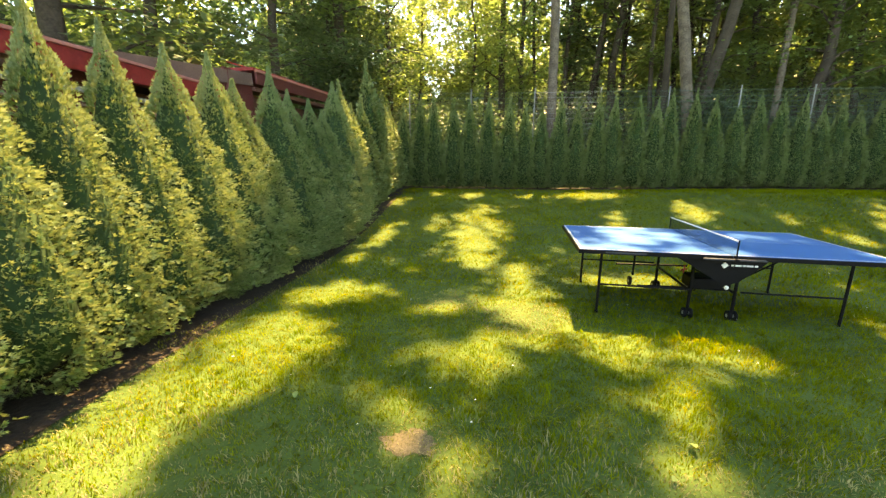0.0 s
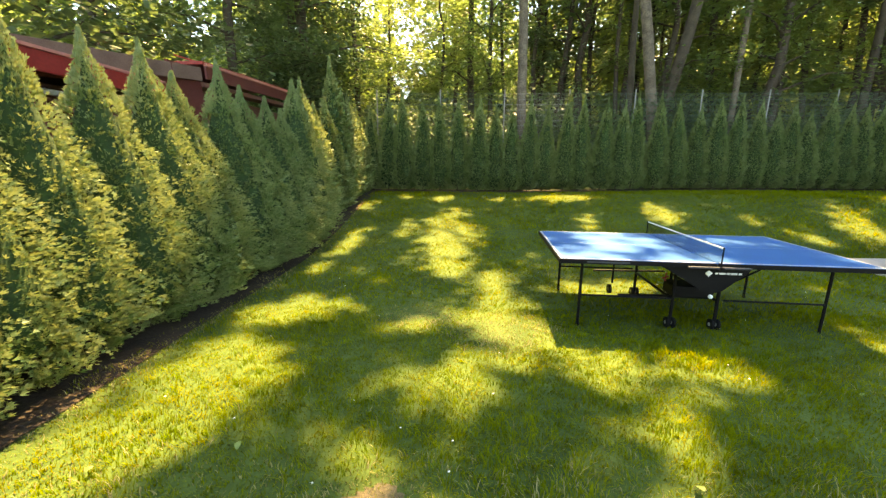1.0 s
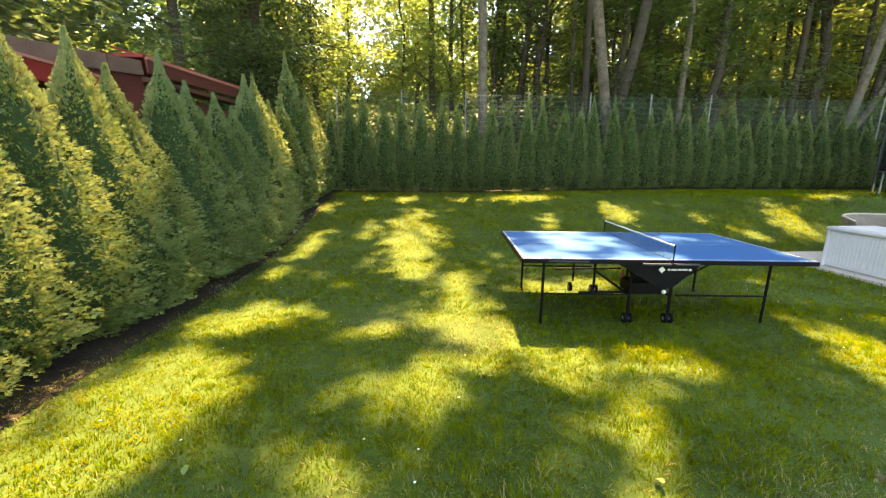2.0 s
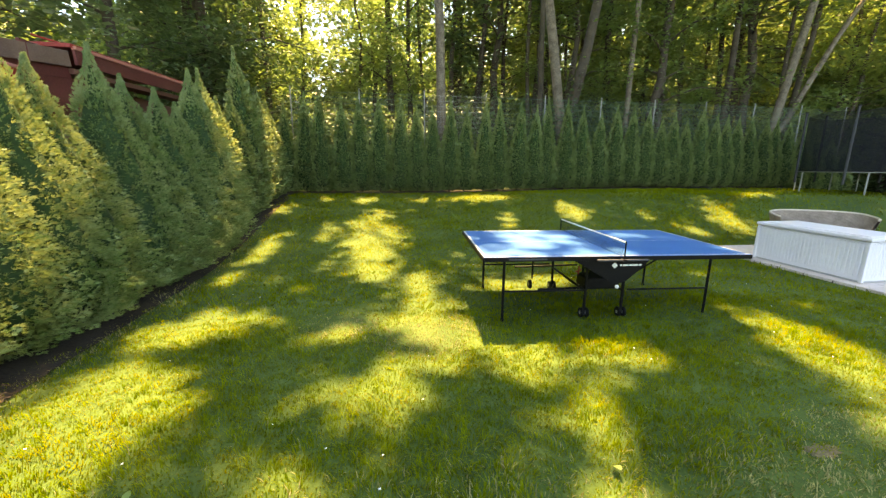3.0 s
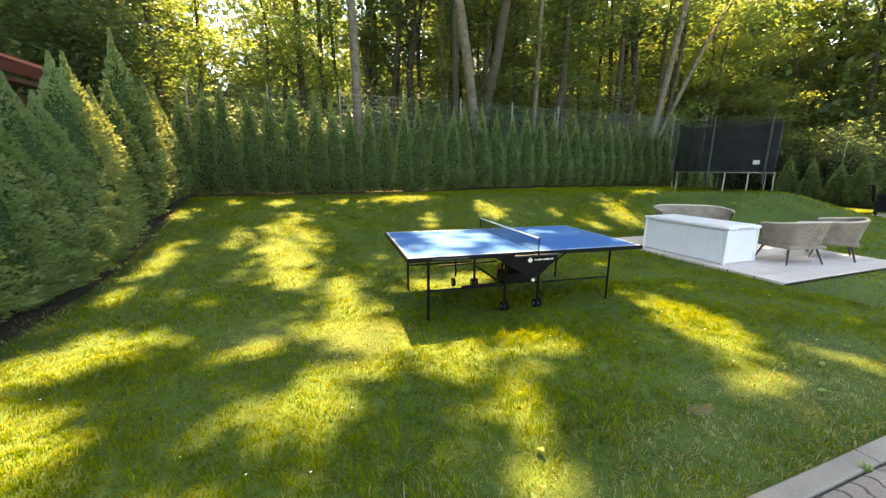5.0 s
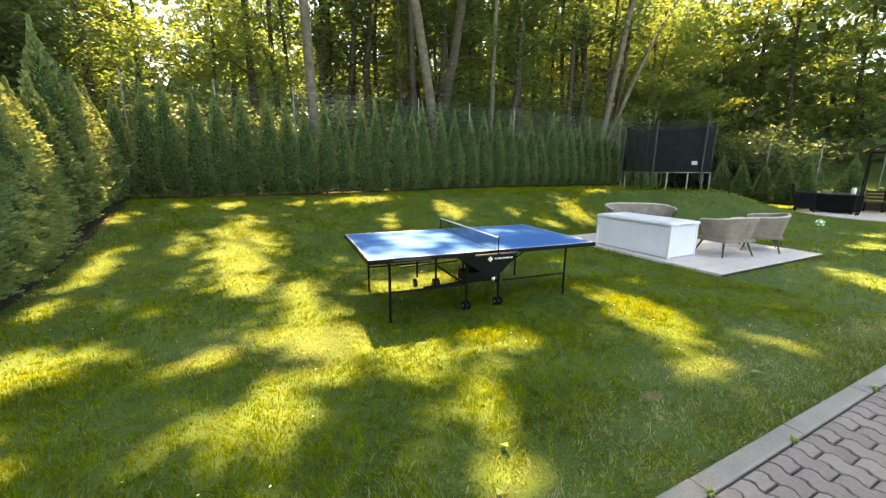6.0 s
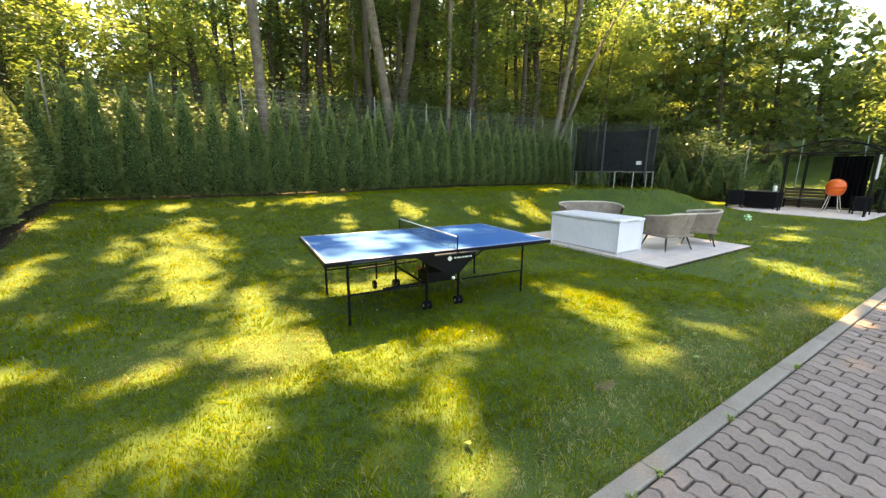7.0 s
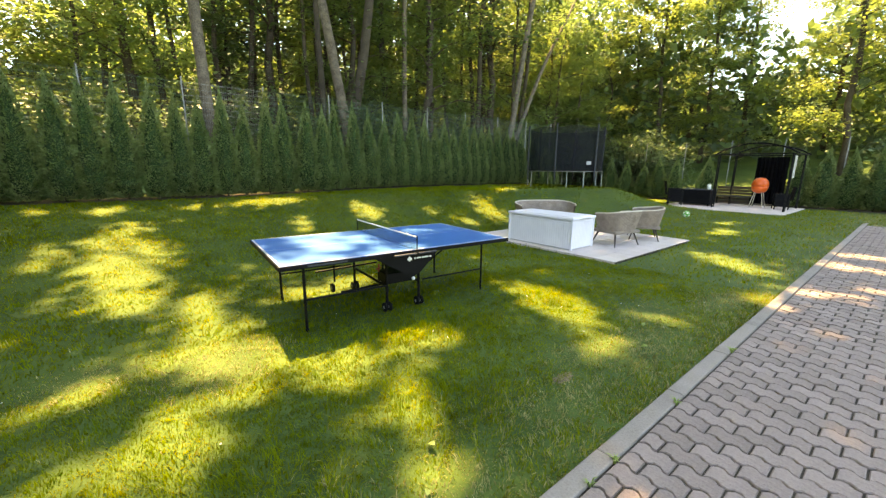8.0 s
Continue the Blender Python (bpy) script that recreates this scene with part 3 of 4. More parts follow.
for x, y in ((28, 18), (22.5, 17.5), (26.5, 17), (41, 1.0), (33, 18), (40, 11), (36, -9), (24, 19)):
    (spots if x < 26 else remote).append((x, y, rw.uniform(0, 360), rw.uniform(0.85, 1.2), rw.uniform(0.8, 1.1)))
# some inner trees take the pale lit leaves to brighten that stretch of wood
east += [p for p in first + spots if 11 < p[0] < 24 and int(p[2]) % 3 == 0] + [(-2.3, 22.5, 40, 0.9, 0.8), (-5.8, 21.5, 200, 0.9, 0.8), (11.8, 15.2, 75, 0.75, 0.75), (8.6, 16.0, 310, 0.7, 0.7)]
first, spots = ([p for p in row if not (11 < p[0] < 24 and int(p[2]) % 3 == 0)] for row in (first, spots))
inside = []
x = 2.2
while x < 19:
    inside.append((x, rw.uniform(13.2 if x > 5.5 else 17, 21), rw.uniform(0, 360), rw.uniform(0.8, 1.3), rw.uniform(0.9, 1.1)))
    x += rw.uniform(0.5, 1.1)
copies(front, first)
copies(bare, inside)
copies(trees, spots)
copies(distant, remote)
copies(shade, west)
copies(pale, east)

bushes = [bush(60 + k, rw.uniform(2.6, 3.6), rw.uniform(1.3, 1.8), 2600, 0.16) for k in range(4)]
spots = []
x = -8.0
while x < 22:
    spots.append((x, 13.0 + rw.uniform(-0.6, 1.0), rw.uniform(0, 360), rw.uniform(0.9, 1.25), rw.uniform(0.8, 1.3)))
    x += rw.uniform(1.0, 1.6)
for x, y in ((24.6, 9), (25, 7.8), (24.8, 6.5), (24.3, 11), (25.5, 10), (25, -4.5), (25, -8), (26.5, 8.5), (24.6, -3), (25, -6), (-7.2, 9), (-7.5, 10.8), (26, 13), (30, 12), (-9, 12), (-5.8, 11)):
    spots.append((x, y, rw.uniform(0, 360), rw.uniform(0.9, 1.3), rw.uniform(0.9, 1.3)))
copies(bushes, spots)

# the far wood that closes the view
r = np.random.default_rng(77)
# curved dark sheet behind it; the wood's inner shade is put into its colour
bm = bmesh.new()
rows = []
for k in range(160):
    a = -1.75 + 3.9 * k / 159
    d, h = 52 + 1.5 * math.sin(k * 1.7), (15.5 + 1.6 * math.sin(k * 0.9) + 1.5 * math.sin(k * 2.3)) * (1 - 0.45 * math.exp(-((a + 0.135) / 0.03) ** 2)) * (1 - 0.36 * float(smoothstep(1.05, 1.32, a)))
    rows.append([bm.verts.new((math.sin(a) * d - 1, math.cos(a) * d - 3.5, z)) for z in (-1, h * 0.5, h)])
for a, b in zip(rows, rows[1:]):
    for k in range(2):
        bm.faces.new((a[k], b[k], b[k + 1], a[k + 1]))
tagged(part("backdrop", bm, "wood_shade", smooth=True), "dark sheet painted as the shaded depth of the distant wood", "woodland", kind="structure")
n = 80000
ang = r.uniform(-1.5, 1.75, n)
dist = r.uniform(34, 46, n)
z = 24 * r.uniform(0, 1, n) ** 0.85 * (0.75 + 0.25 * np.sin(ang * 9) * np.sin(ang * 23 + 1))
keep = ((np.abs(ang + 0.135) > 0.018) | (z < 13)) & (z < 26 - 14.5 * smoothstep(1.18, 1.33, ang) + 1.2 * np.sin(ang * 40))
ang, dist, z = ang[keep], dist[keep], z[keep]
c = np.stack([np.sin(ang) * dist - 1, np.cos(ang) * dist - 3.5, z], -1)
_, v = leaves(r, c, np.array([0.4, 0.4, 0.3]), len(c), 0.65, 0.8)
me = leaf_mesh(v, "leaf_dark")
me.materials.append(MAT["leaf"])
# noise patches switch to the lighter leaf, like sunlit foliage among shade
patch = np.array([noise.noise((a * 14, b * 0.35, 4.0)) for a, b in zip(ang, z)]) + r.normal(0, 0.1, len(z))
me.polygons.foreach_set("material_index", (patch > 0.06).astype(int))
tagged(new("far_wood", me), "dense green wood in the distance", "woodland", kind="stuff")

# great trees at the fence; their unseen high crowns are added to shade the lawn
GREAT = [(1.42, 10.75, 0.175, (-0.038, 0.0), "bark_pale"), (7.05, 12.4, 0.22, (-0.18, 0.0), "bark_pale"), (6.6, 12.9, 0.24, (0.185, 0.0), "bark"),
         (10.15, 13.4, 0.13, (-0.03, 0.0), "bark_pale"), (14.75, 10.9, 0.17, (0.22, 0.02), "bark_pale"), (14.6, 11.3, 0.14, (0.60, 0.03), "bark_pale")]
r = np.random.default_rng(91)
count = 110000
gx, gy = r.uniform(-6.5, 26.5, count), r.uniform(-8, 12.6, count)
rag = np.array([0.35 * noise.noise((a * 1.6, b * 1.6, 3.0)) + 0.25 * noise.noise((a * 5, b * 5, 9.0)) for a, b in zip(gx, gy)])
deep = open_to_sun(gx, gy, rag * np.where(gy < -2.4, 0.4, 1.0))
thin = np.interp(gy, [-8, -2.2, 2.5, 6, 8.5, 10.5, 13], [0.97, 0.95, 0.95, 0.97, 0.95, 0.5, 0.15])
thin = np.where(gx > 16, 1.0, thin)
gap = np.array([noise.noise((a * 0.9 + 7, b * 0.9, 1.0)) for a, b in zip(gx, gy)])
# leaves are dropped wherever their shadow would fall on a sunny spot
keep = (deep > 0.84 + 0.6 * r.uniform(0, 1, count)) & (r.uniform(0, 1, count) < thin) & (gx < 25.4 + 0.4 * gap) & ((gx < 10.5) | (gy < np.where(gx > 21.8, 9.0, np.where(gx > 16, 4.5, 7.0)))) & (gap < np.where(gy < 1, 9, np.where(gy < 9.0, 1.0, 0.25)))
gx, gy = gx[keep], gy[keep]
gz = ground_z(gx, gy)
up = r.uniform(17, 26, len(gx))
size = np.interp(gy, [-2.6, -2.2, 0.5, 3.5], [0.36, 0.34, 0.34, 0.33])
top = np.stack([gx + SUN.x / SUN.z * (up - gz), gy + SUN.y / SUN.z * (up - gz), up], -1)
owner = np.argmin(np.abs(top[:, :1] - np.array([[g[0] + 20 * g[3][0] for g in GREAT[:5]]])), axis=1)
for k, (x, y, thick, lean, bark) in enumerate(GREAT):
    ob = thing("broadleaf_tree", "tall tree with pale bare trunk behind the hedge" if bark == "bark_pale" else "thick dark-barked tree behind the hedge", "tree",
               pose(x, y, float(ground_z(x, 9)) - 0.3), group="woodland")
    line = trunk_line(np.random.default_rng(100 + k), 23.5 if k < 5 else 13.0, lean, 0.07)
    bm = bmesh.new()
    tube(bm, line, [thick * (1.2 if i == 0 else 1 - 0.07 * i) for i in range(9)], 12)
    part("trunk", bm, bark, ob, smooth=True)
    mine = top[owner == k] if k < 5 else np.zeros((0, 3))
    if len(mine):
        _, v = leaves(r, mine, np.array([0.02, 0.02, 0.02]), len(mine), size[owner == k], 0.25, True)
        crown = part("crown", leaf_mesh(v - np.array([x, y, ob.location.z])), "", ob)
        for j in range(7):
            tip = Vector(mine[r.integers(0, len(mine))]) - Vector((x, y, ob.location.z))
            base = Vector(line[5 + j % 3])
            bm = bmesh.new()
            tube(bm, [base, base.lerp(tip, 0.5) + Vector((0, 0, 0.8)), tip], [thick * 0.26, thick * 0.14, 0.01], 6)
            part("limb", bm, bark, ob)

# ---- wire fence behind the hedge ----
fence = thing("wire_fence", "green welded wire fence behind the thuja hedge", "fence")
FENCE_Y, POST = 10.3, 2.18
for k in range(-2, 9):
    x = 0.57 + POST * k
    bm = bmesh.new()
    tube(bm, [(x, FENCE_Y, 0.3), (x, FENCE_Y, 4.07)], 0.022, 6)
    tube(bm, [(x, FENCE_Y, 4.07), (x, FENCE_Y, 4.10)], 0.027, 6)
    part("post", bm, "steel", fence, "pale grey steel post")
    if k < 8:
        bm = bmesh.new()
        for j in range(19):
            z = 0.9 + j * 0.17
            tube(bm, [(x + 0.03, FENCE_Y, z), (x + POST - 0.03, FENCE_Y, z)], 0.0055, 4)
        for j in range(38):
            xx = x + 0.06 + j * (POST - 0.12) / 37
            tube(bm, [(xx, FENCE_Y + 0.008, 0.85), (xx, FENCE_Y + 0.008, 4.0)], 0.003, 3)
        part("mesh_panel", bm, "steel" if k == 0 else "green_wire", fence)

# ---- table tennis table ----
def rod(name, points, radius, mat, parent, label="", sides=8):
    bm = bmesh.new()
    tube(bm, points, radius, sides)
    return part(name, bm, mat, parent, label, smooth=False)


def block(name, limits, mat, parent, label="", bevel=0.004, m=None):
    bm = bmesh.new()
    box(bm, *limits, bevel, m)
    return part(name, bm, mat, parent, label)


def wheel_at(parent, x, y, z, radius, wide):
    """A small rubber wheel with a paler hub, its axle along x."""
    bm = bmesh.new()
    lathe(bm, [(radius * 0.7, -wide / 2), (radius * 0.95, -wide / 2), (radius, -wide * 0.3), (radius, wide * 0.3), (radius * 0.95, wide / 2), (radius * 0.7, wide / 2)], 16)
    bmesh.ops.transform(bm, matrix=pose(x, y, z, 0, 90, 0), verts=bm.verts)
    w = part("wheel", bm, "black", parent, smooth=False)
    bm = bmesh.new()
    lathe(bm, [(radius * 0.35, -wide * 0.56), (radius * 0.35, wide * 0.56)], 12)
    bmesh.ops.transform(bm, matrix=pose(x, y, z, 0, 90, 0), verts=bm.verts)
    part("hub", bm, "grey_plastic", w, "grey plastic hub")


table = thing("table_tennis_table", "blue outdoor table tennis table on black steel frame", "table", pose(0, 0, 0, 0, 0, -4.5))
for name, x0, x1 in (("tabletop", 0.0, 1.366), ("tabletop", 1.374, 2.74)):
    top = block(name, (x0, x1, 0, 1.525, 0.738, 0.760), "blue", table, "blue playing surface half", 0.003)
    for limits in ((x0 + 0.002, x1 - 0.002, 0.002, 0.021, 0.7605, 0.7612), (x0 + 0.002, x1 - 0.002, 1.504, 1.523, 0.7605, 0.7612), (x0 + 0.002, x1 - 0.002, 0.7610, 0.7640, 0.7605, 0.7612),
                   ((0.002, 0.021) if x0 == 0 else (2.719, 2.738)) + (0.022, 1.503, 0.7605, 0.7612)):
        block("line", limits, "line_white", top, "white painted line", 0)
    block("rim", (x0, x1, -0.012, -0.001, 0.715, 0.756), "black", top, "black steel edge rim", 0.002)
    block("rim", (x0, x1, 1.526, 1.537, 0.715, 0.756), "black", top, "black steel edge rim", 0.002)
    e = (-0.012, -0.001) if x0 == 0 else (2.741, 2.752)
    block("rim", (*e, -0.012, 1.537, 0.715, 0.756), "black", top, "black steel edge rim", 0.002)
block("label_plate", (0.24, 0.62, -0.0155, -0.0125, 0.728, 0.744), "foam", table, "small grey marking on the rim", 0)
for x in (0.26, 2.52):
    for y in (0.24, 1.36):
        leg = rod("leg", [(x, y, 0.0), (x, y, 0.72)], 0.0145, "black", table, "black square steel leg", 6)
        rod("foot_cap", [(x, y, -0.01), (x, y, 0.03)], 0.02, "black", leg, "", 8)
    rod("crossbar", [(x, 0.24, 0.66), (x, 1.36, 0.66)], 0.011, "black", table)
for y in (0.24, 1.36):
    rod("brace", [(0.26, y, 0.33), (1.16, y, 0.33)], 0.010, "black", table, "thin black lower rail")
    rod("brace", [(1.62, y, 0.33), (2.52, y, 0.33)], 0.010, "black", table, "thin black lower rail")
    rod("rail", [(0.03, y, 0.69), (1.30, y, 0.69)], 0.011, "black", table)
    rod("rail", [(1.44, y, 0.69), (2.71, y, 0.69)], 0.011, "black", table)
for x in (1.18, 1.60):
    for y in (0.30, 1.28):
        post = rod("undercarriage_post", [(x, y, 0.05), (x, y, 0.70)], 0.017, "black", table, "black undercarriage post")
        wheel_at(table, x - 0.03, y, 0.055, 0.055, 0.024)
        wheel_at(table, x + 0.03, y, 0.055, 0.055, 0.024)
    rod("undercarriage_rail", [(x, 0.30, 0.30), (x, 1.28, 0.30)], 0.014, "black", table)
for y in (0.30, 1.28):
    rod("undercarriage_rail", [(0.72, y + 0.2, 0.26), (1.60, y + 0.2, 0.28)], 0.013, "black", table)
rod("stay", [(0.78, 0.9, 0.27), (0.78, 0.9, 0.70)], 0.012, "black", table)
wheel_at(table, 0.74, 0.86, 0.21, 0.055, 0.03)
block("storage_box", (1.20, 1.58, 0.34, 0.60, 0.30, 0.43), "black", table, "black box between the posts", 0.02)
block("under_panel", (0.70, 1.12, 0.30, 1.25, 0.655, 0.70), "black", table, "dark panel under the top", 0.006)
# hanging end panel, a dark trapezoid narrowing downwards
bm = bmesh.new()
outline = [(0.90, 0.712), (1.70, 0.712), (1.64, 0.645), (1.47, 0.49), (1.38, 0.455), (1.29, 0.49), (0.99, 0.665)]
a = [bm.verts.new((x, 0.035, z)) for x, z in outline]
b = [bm.verts.new((x, 0.055, z)) for x, z in outline]
bm.faces.new(a), bm.faces.new(b[::-1])
for k in range(len(a)):
    bm.faces.new((a[k], b[k], b[(k + 1) % len(a)], a[(k + 1) % len(a)]))
panel = part("end_panel", bm, "black", table, "dark hanging panel with a small pale emblem")
block("emblem", (-0.022, 0.022, 0.029, 0.033, -0.022, 0.022), "white", panel, "pale diamond shape", 0, pose(1.33, 0, 0.655, 0, 45, 0))
for k, wd in enumerate((0.022, 0.03, 0.02, 0.026, 0.03, 0.02, 0.026)):
    block("lettering_bar", (1.385 + k * 0.033, 1.385 + k * 0.033 + wd, 0.029, 0.033, 0.648, 0.664), "white", panel, "", 0)
rod("stay", [(1.78, 0.05, 0.71), (1.56, 0.28, 0.42)], 0.008, "black", table)
for y, dy in ((-0.06, -1), (1.585, 1)):
    holder = block("net_clamp", (1.10, 1.62, y - 0.015, y + 0.015, 0.722, 0.738), "foam", table, "dark steel net clamp", 0.004)
    rod("net_post", [(1.37, y, 0.70), (1.37, y, 0.915)], 0.007, "black", table, "thin black net post")
    rod("knob", [(1.37, y - 0.03, 0.725), (1.37, y + 0.03, 0.725)], 0.018, "black", holder)
net = thing("table_net", "black table tennis net with white top band", "net", pose(0, 0, 0, 0, 0, -4.5))
bm = bmesh.new()
for k in range(12):
    z = 0.765 + k * 0.0118
    tube(bm, [(1.37, -0.05, z), (1.37, 1.575, z)], 0.0011, 3)
for k in range(90):
    y = -0.05 + k * 1.625 / 89
    tube(bm, [(1.37, y, 0.763), (1.37, y, 0.90)], 0.0011, 3)
part("netting", bm, "black", net)
block("top_band", (1.365, 1.375, -0.055, 1.58, 0.897, 0.912), "white", net, "white woven top band", 0.002)
bm = bmesh.new()
bmesh.ops.create_uvsphere(bm, u_segments=16, v_segments=10, radius=0.02)
bmesh.ops.transform(bm, matrix=pose(0, 0, 0, 0, 0, -4.5) @ Matrix.Translation((1.375, 0.03, 0.432)), verts=bm.verts)
ball = part("table_tennis_ball", bm, "white", None, smooth=True)
tagged(ball, "white plastic ball in the holder under the table", "ball")
lever = thing("table_lever", "orange-red locking lever under the table", "lever", pose(0, 0, 0, 0, 0, -4.5))
for k, pts in enumerate(([(1.10, 0.40, 0.49), (1.16, 0.40, 0.51)], [(1.13, 0.40, 0.46), (1.135, 0.40, 0.55)])):
    rod("arm", pts, 0.008, "red", lever, "", 6)

# ---- patio ----
PATIO = (5.45, 8.90, -0.31, 3.29)
bm = bmesh.new()
box(bm, PATIO[0] + 0.004, PATIO[1] - 0.004, PATIO[2] + 0.004, PATIO[3] - 0.004, -0.10, 0.037, 0)
patio = tagged(part("patio", bm, "grout"), "square patio of pale pinkish slabs", "patio", kind="structure")

# ---- garden chest ----
def fluted_panel(name, x0, x1, z0, z1, parent, m):
    """A moulded panel with upright ribs, in its own x and z, its face towards -y."""
    n = int((x1 - x0) / 0.055)
    step = (x1 - x0 - 0.10) / n
    line = [(x0, 0.0)]
    for k in range(n):
        a = x0 + 0.05 + k * step
        line += [(a + 0.004, 0.0), (a + 0.010, -0.007), (a + step - 0.010, -0.007), (a + step - 0.004, 0.0)]
    line.append((x1, 0.0))
    bm = bmesh.new()
    rows = [[bm.verts.new((x, y * s + t, z)) for x, y in line] for z, s, t in ((z0, 0, 0.02), (z0, 0, 0), (z0 + 0.045, 0, 0), (z0 + 0.05, 1, 0), (z1 - 0.035, 1, 0), (z1 - 0.03, 0, 0), (z1, 0, 0), (z1, 0, 0.02))]
    for a, b in zip(rows, rows[1:] + rows[:1]):
        for k in range(len(line) - 1):
            bm.faces.new((a[k], a[k + 1], b[k + 1], b[k]))
    bmesh.ops.transform(bm, matrix=m, verts=bm.verts)
    return part(name, bm, "resin", parent)


CX, CY, CZ = 5.60, 0.66, 0.05
CW, CL, CH = 0.80, 1.62, 0.66
chest = thing("storage_chest", "white resin garden storage chest with closed lid", "chest", pose(CX, CY, CZ))
fluted_panel("panel", 0.02, CL - 0.02, 0.03, CH - 0.075, chest, pose(0.02, CL, 0, 0, 0, -90))
fluted_panel("panel", 0.02, CW - 0.02, 0.03, CH - 0.075, chest, pose(0, 0.02, 0))
fluted_panel("panel", 0.02, CW - 0.02, 0.03, CH - 0.075, chest, pose(CW, CL - 0.02, 0, 0, 0, 180))
fluted_panel("panel", 0.02, CL - 0.02, 0.03, CH - 0.075, chest, pose(CW - 0.02, 0, 0, 0, 0, 90))
block("plinth", (0.03, CW - 0.03, 0.03, CL - 0.03, 0.0, 0.03), "grey_plastic", chest, "darker base", 0.003)
for x in (0.0, CW - 0.045):
    for y in (0.0, CL - 0.045):
        block("corner_post", (x, x + 0.045, y, y + 0.045, 0.008, CH - 0.07), "resin", chest, "", 0.008)
lid = block("lid", (-0.015, CW + 0.015, -0.015, CL + 0.015, CH - 0.066, CH - 0.012), "resin", chest, "white flat lid", 0.014)
block("lid_field", (0.05, CW - 0.05, 0.05, CL - 0.05, CH - 0.0115, CH), "resin", lid, "", 0.005)
block("handle_recess", (0.20, CW - 0.20, -0.021, -0.0155, CH - 0.058, CH - 0.038), "grey_plastic", lid, "", 0.002)

# ---- wicker seats ----
def wicker_seat(name, label, wide, deep, m, group):
    """A tub seat: a woven shell that wraps round the back, a cushion, and four splayed legs."""
    ob = thing(name, label, "chair" if name == "wicker_chair" else "sofa", m, group=group)
    n, rows = 40, 15
    def ring(k, z, out):
        a = math.pi * (1.16 - 1.32 * k / n)
        e = 0.62
        c, s = math.cos(a), math.sin(a)
        x = math.copysign(abs(c) ** e, c) * (wide / 2 + out)
        y = math.copysign(abs(s) ** e, s) * (deep / 2 + out)
        return x, y, z
    bm = bmesh.new()
    rim = []
    for side, thick in ((1, 0.0), (-1, -0.035)):
        grid = []
        for j in range(rows + 1):
            v = j / rows
            z = 0.30 + v * 0.43
            row = []
            for k in range(n + 1):
                back = math.sin(math.pi * k / n)
                zz = 0.30 + (z - 0.30) * (0.80 + 0.20 * back)
                weave = 0.0022 * (1 if (j + k) % 2 else -1)
                row.append(bm.verts.new(ring(k, zz, thick + weave + 0.09 * v - 0.05)))
            grid.append(row)
        for a, b in zip(grid, grid[1:]):
            for k in range(n):
                f = (a[k], a[k + 1], b[k + 1], b[k])
                bm.faces.new(f if side > 0 else f[::-1])
        rim.append(grid)
    for k in range(n):
        bm.faces.new((rim[0][rows][k], rim[0][rows][k + 1], rim[1][rows][k + 1], rim[1][rows][k]))
        bm.faces.new((rim[0][0][k + 1], rim[0][0][k], rim[1][0][k], rim[1][0][k + 1]))
    shell = part("shell", bm, "wicker", ob, "greyish brown woven shell")
    rod("rim_band", [Vector(ring(k, 0.30 + 0.43 * (0.80 + 0.20 * math.sin(math.pi * k / n)) + 0.006, 0.022)) for k in range(0, n + 1, 2)], 0.019, "wicker_light", shell, "pale woven rim", 8)
    block("seat", (-wide / 2 + 0.03, wide / 2 - 0.03, -deep / 2 + 0.0, deep / 2 - 0.04, 0.27, 0.33), "wicker", ob, "woven seat base", 0.015)
    block("cushion", (-wide / 2 + 0.13, wide / 2 - 0.13, -deep / 2 + 0.05, deep / 2 - 0.14, 0.332, 0.41), "cushion", ob, "flat grey-beige cushion", 0.03)
    for sx in (-1, 1):
        for sy in (-1, 1):
            bm = bmesh.new()
            tube(bm, [(sx * wide * 0.34, sy * deep * 0.30, 0.29), (sx * (wide * 0.34 + 0.09), sy * (deep * 0.30 + 0.09), 0.0)], [0.021, 0.012], 10)
            part("leg", bm, "dark_wood", ob, "dark tapered leg")
    return ob


wicker_seat("wicker_chair", "greyish wicker tub chair with dark splayed legs", 0.80, 0.70, pose(7.06, 0.53, 0.046, 0, 0, 168), "wicker chairs on the patio")
wicker_seat("wicker_chair", "greyish wicker tub chair at the patio's edge", 0.80, 0.70, pose(8.25, 0.48, 0.046, 0, 0, 208), "wicker chairs on the patio")
wicker_seat("wicker_sofa", "greyish wicker two-seat sofa behind the white chest", 1.52, 0.70, pose(7.50, 2.70, 0.046, 0, 0, -32), "")

# ---- trampoline ----
TX, TY, TR = 13.70, 6.33, 1.52
TZ = float(ground_z(TX, TY))
tramp = thing("trampoline", "round garden trampoline with black safety net", "trampoline", pose(TX, TY, TZ - 0.01))
def circle(radius, z, n=32):
    return [(radius * math.cos(k * math.tau / n), radius * math.sin(k * math.tau / n), z) for k in range(n + 1)]
rod("frame_ring", circle(TR, 0.66), 0.024, "steel", tramp, "galvanised steel ring")
bm = bmesh.new()
lathe(bm, [(0.02, 0.655), (TR - 0.30, 0.655), (TR - 0.30, 0.66), (0.02, 0.66)], 32)
part("jumping_mat", bm, "black", tramp)
bm = bmesh.new()
lathe(bm, [(TR - 0.29, 0.668), (TR + 0.03, 0.668), (TR + 0.03, 0.69), (TR - 0.29, 0.69)], 32)
part("edge_pad", bm, "black", tramp, "dark padded spring cover")
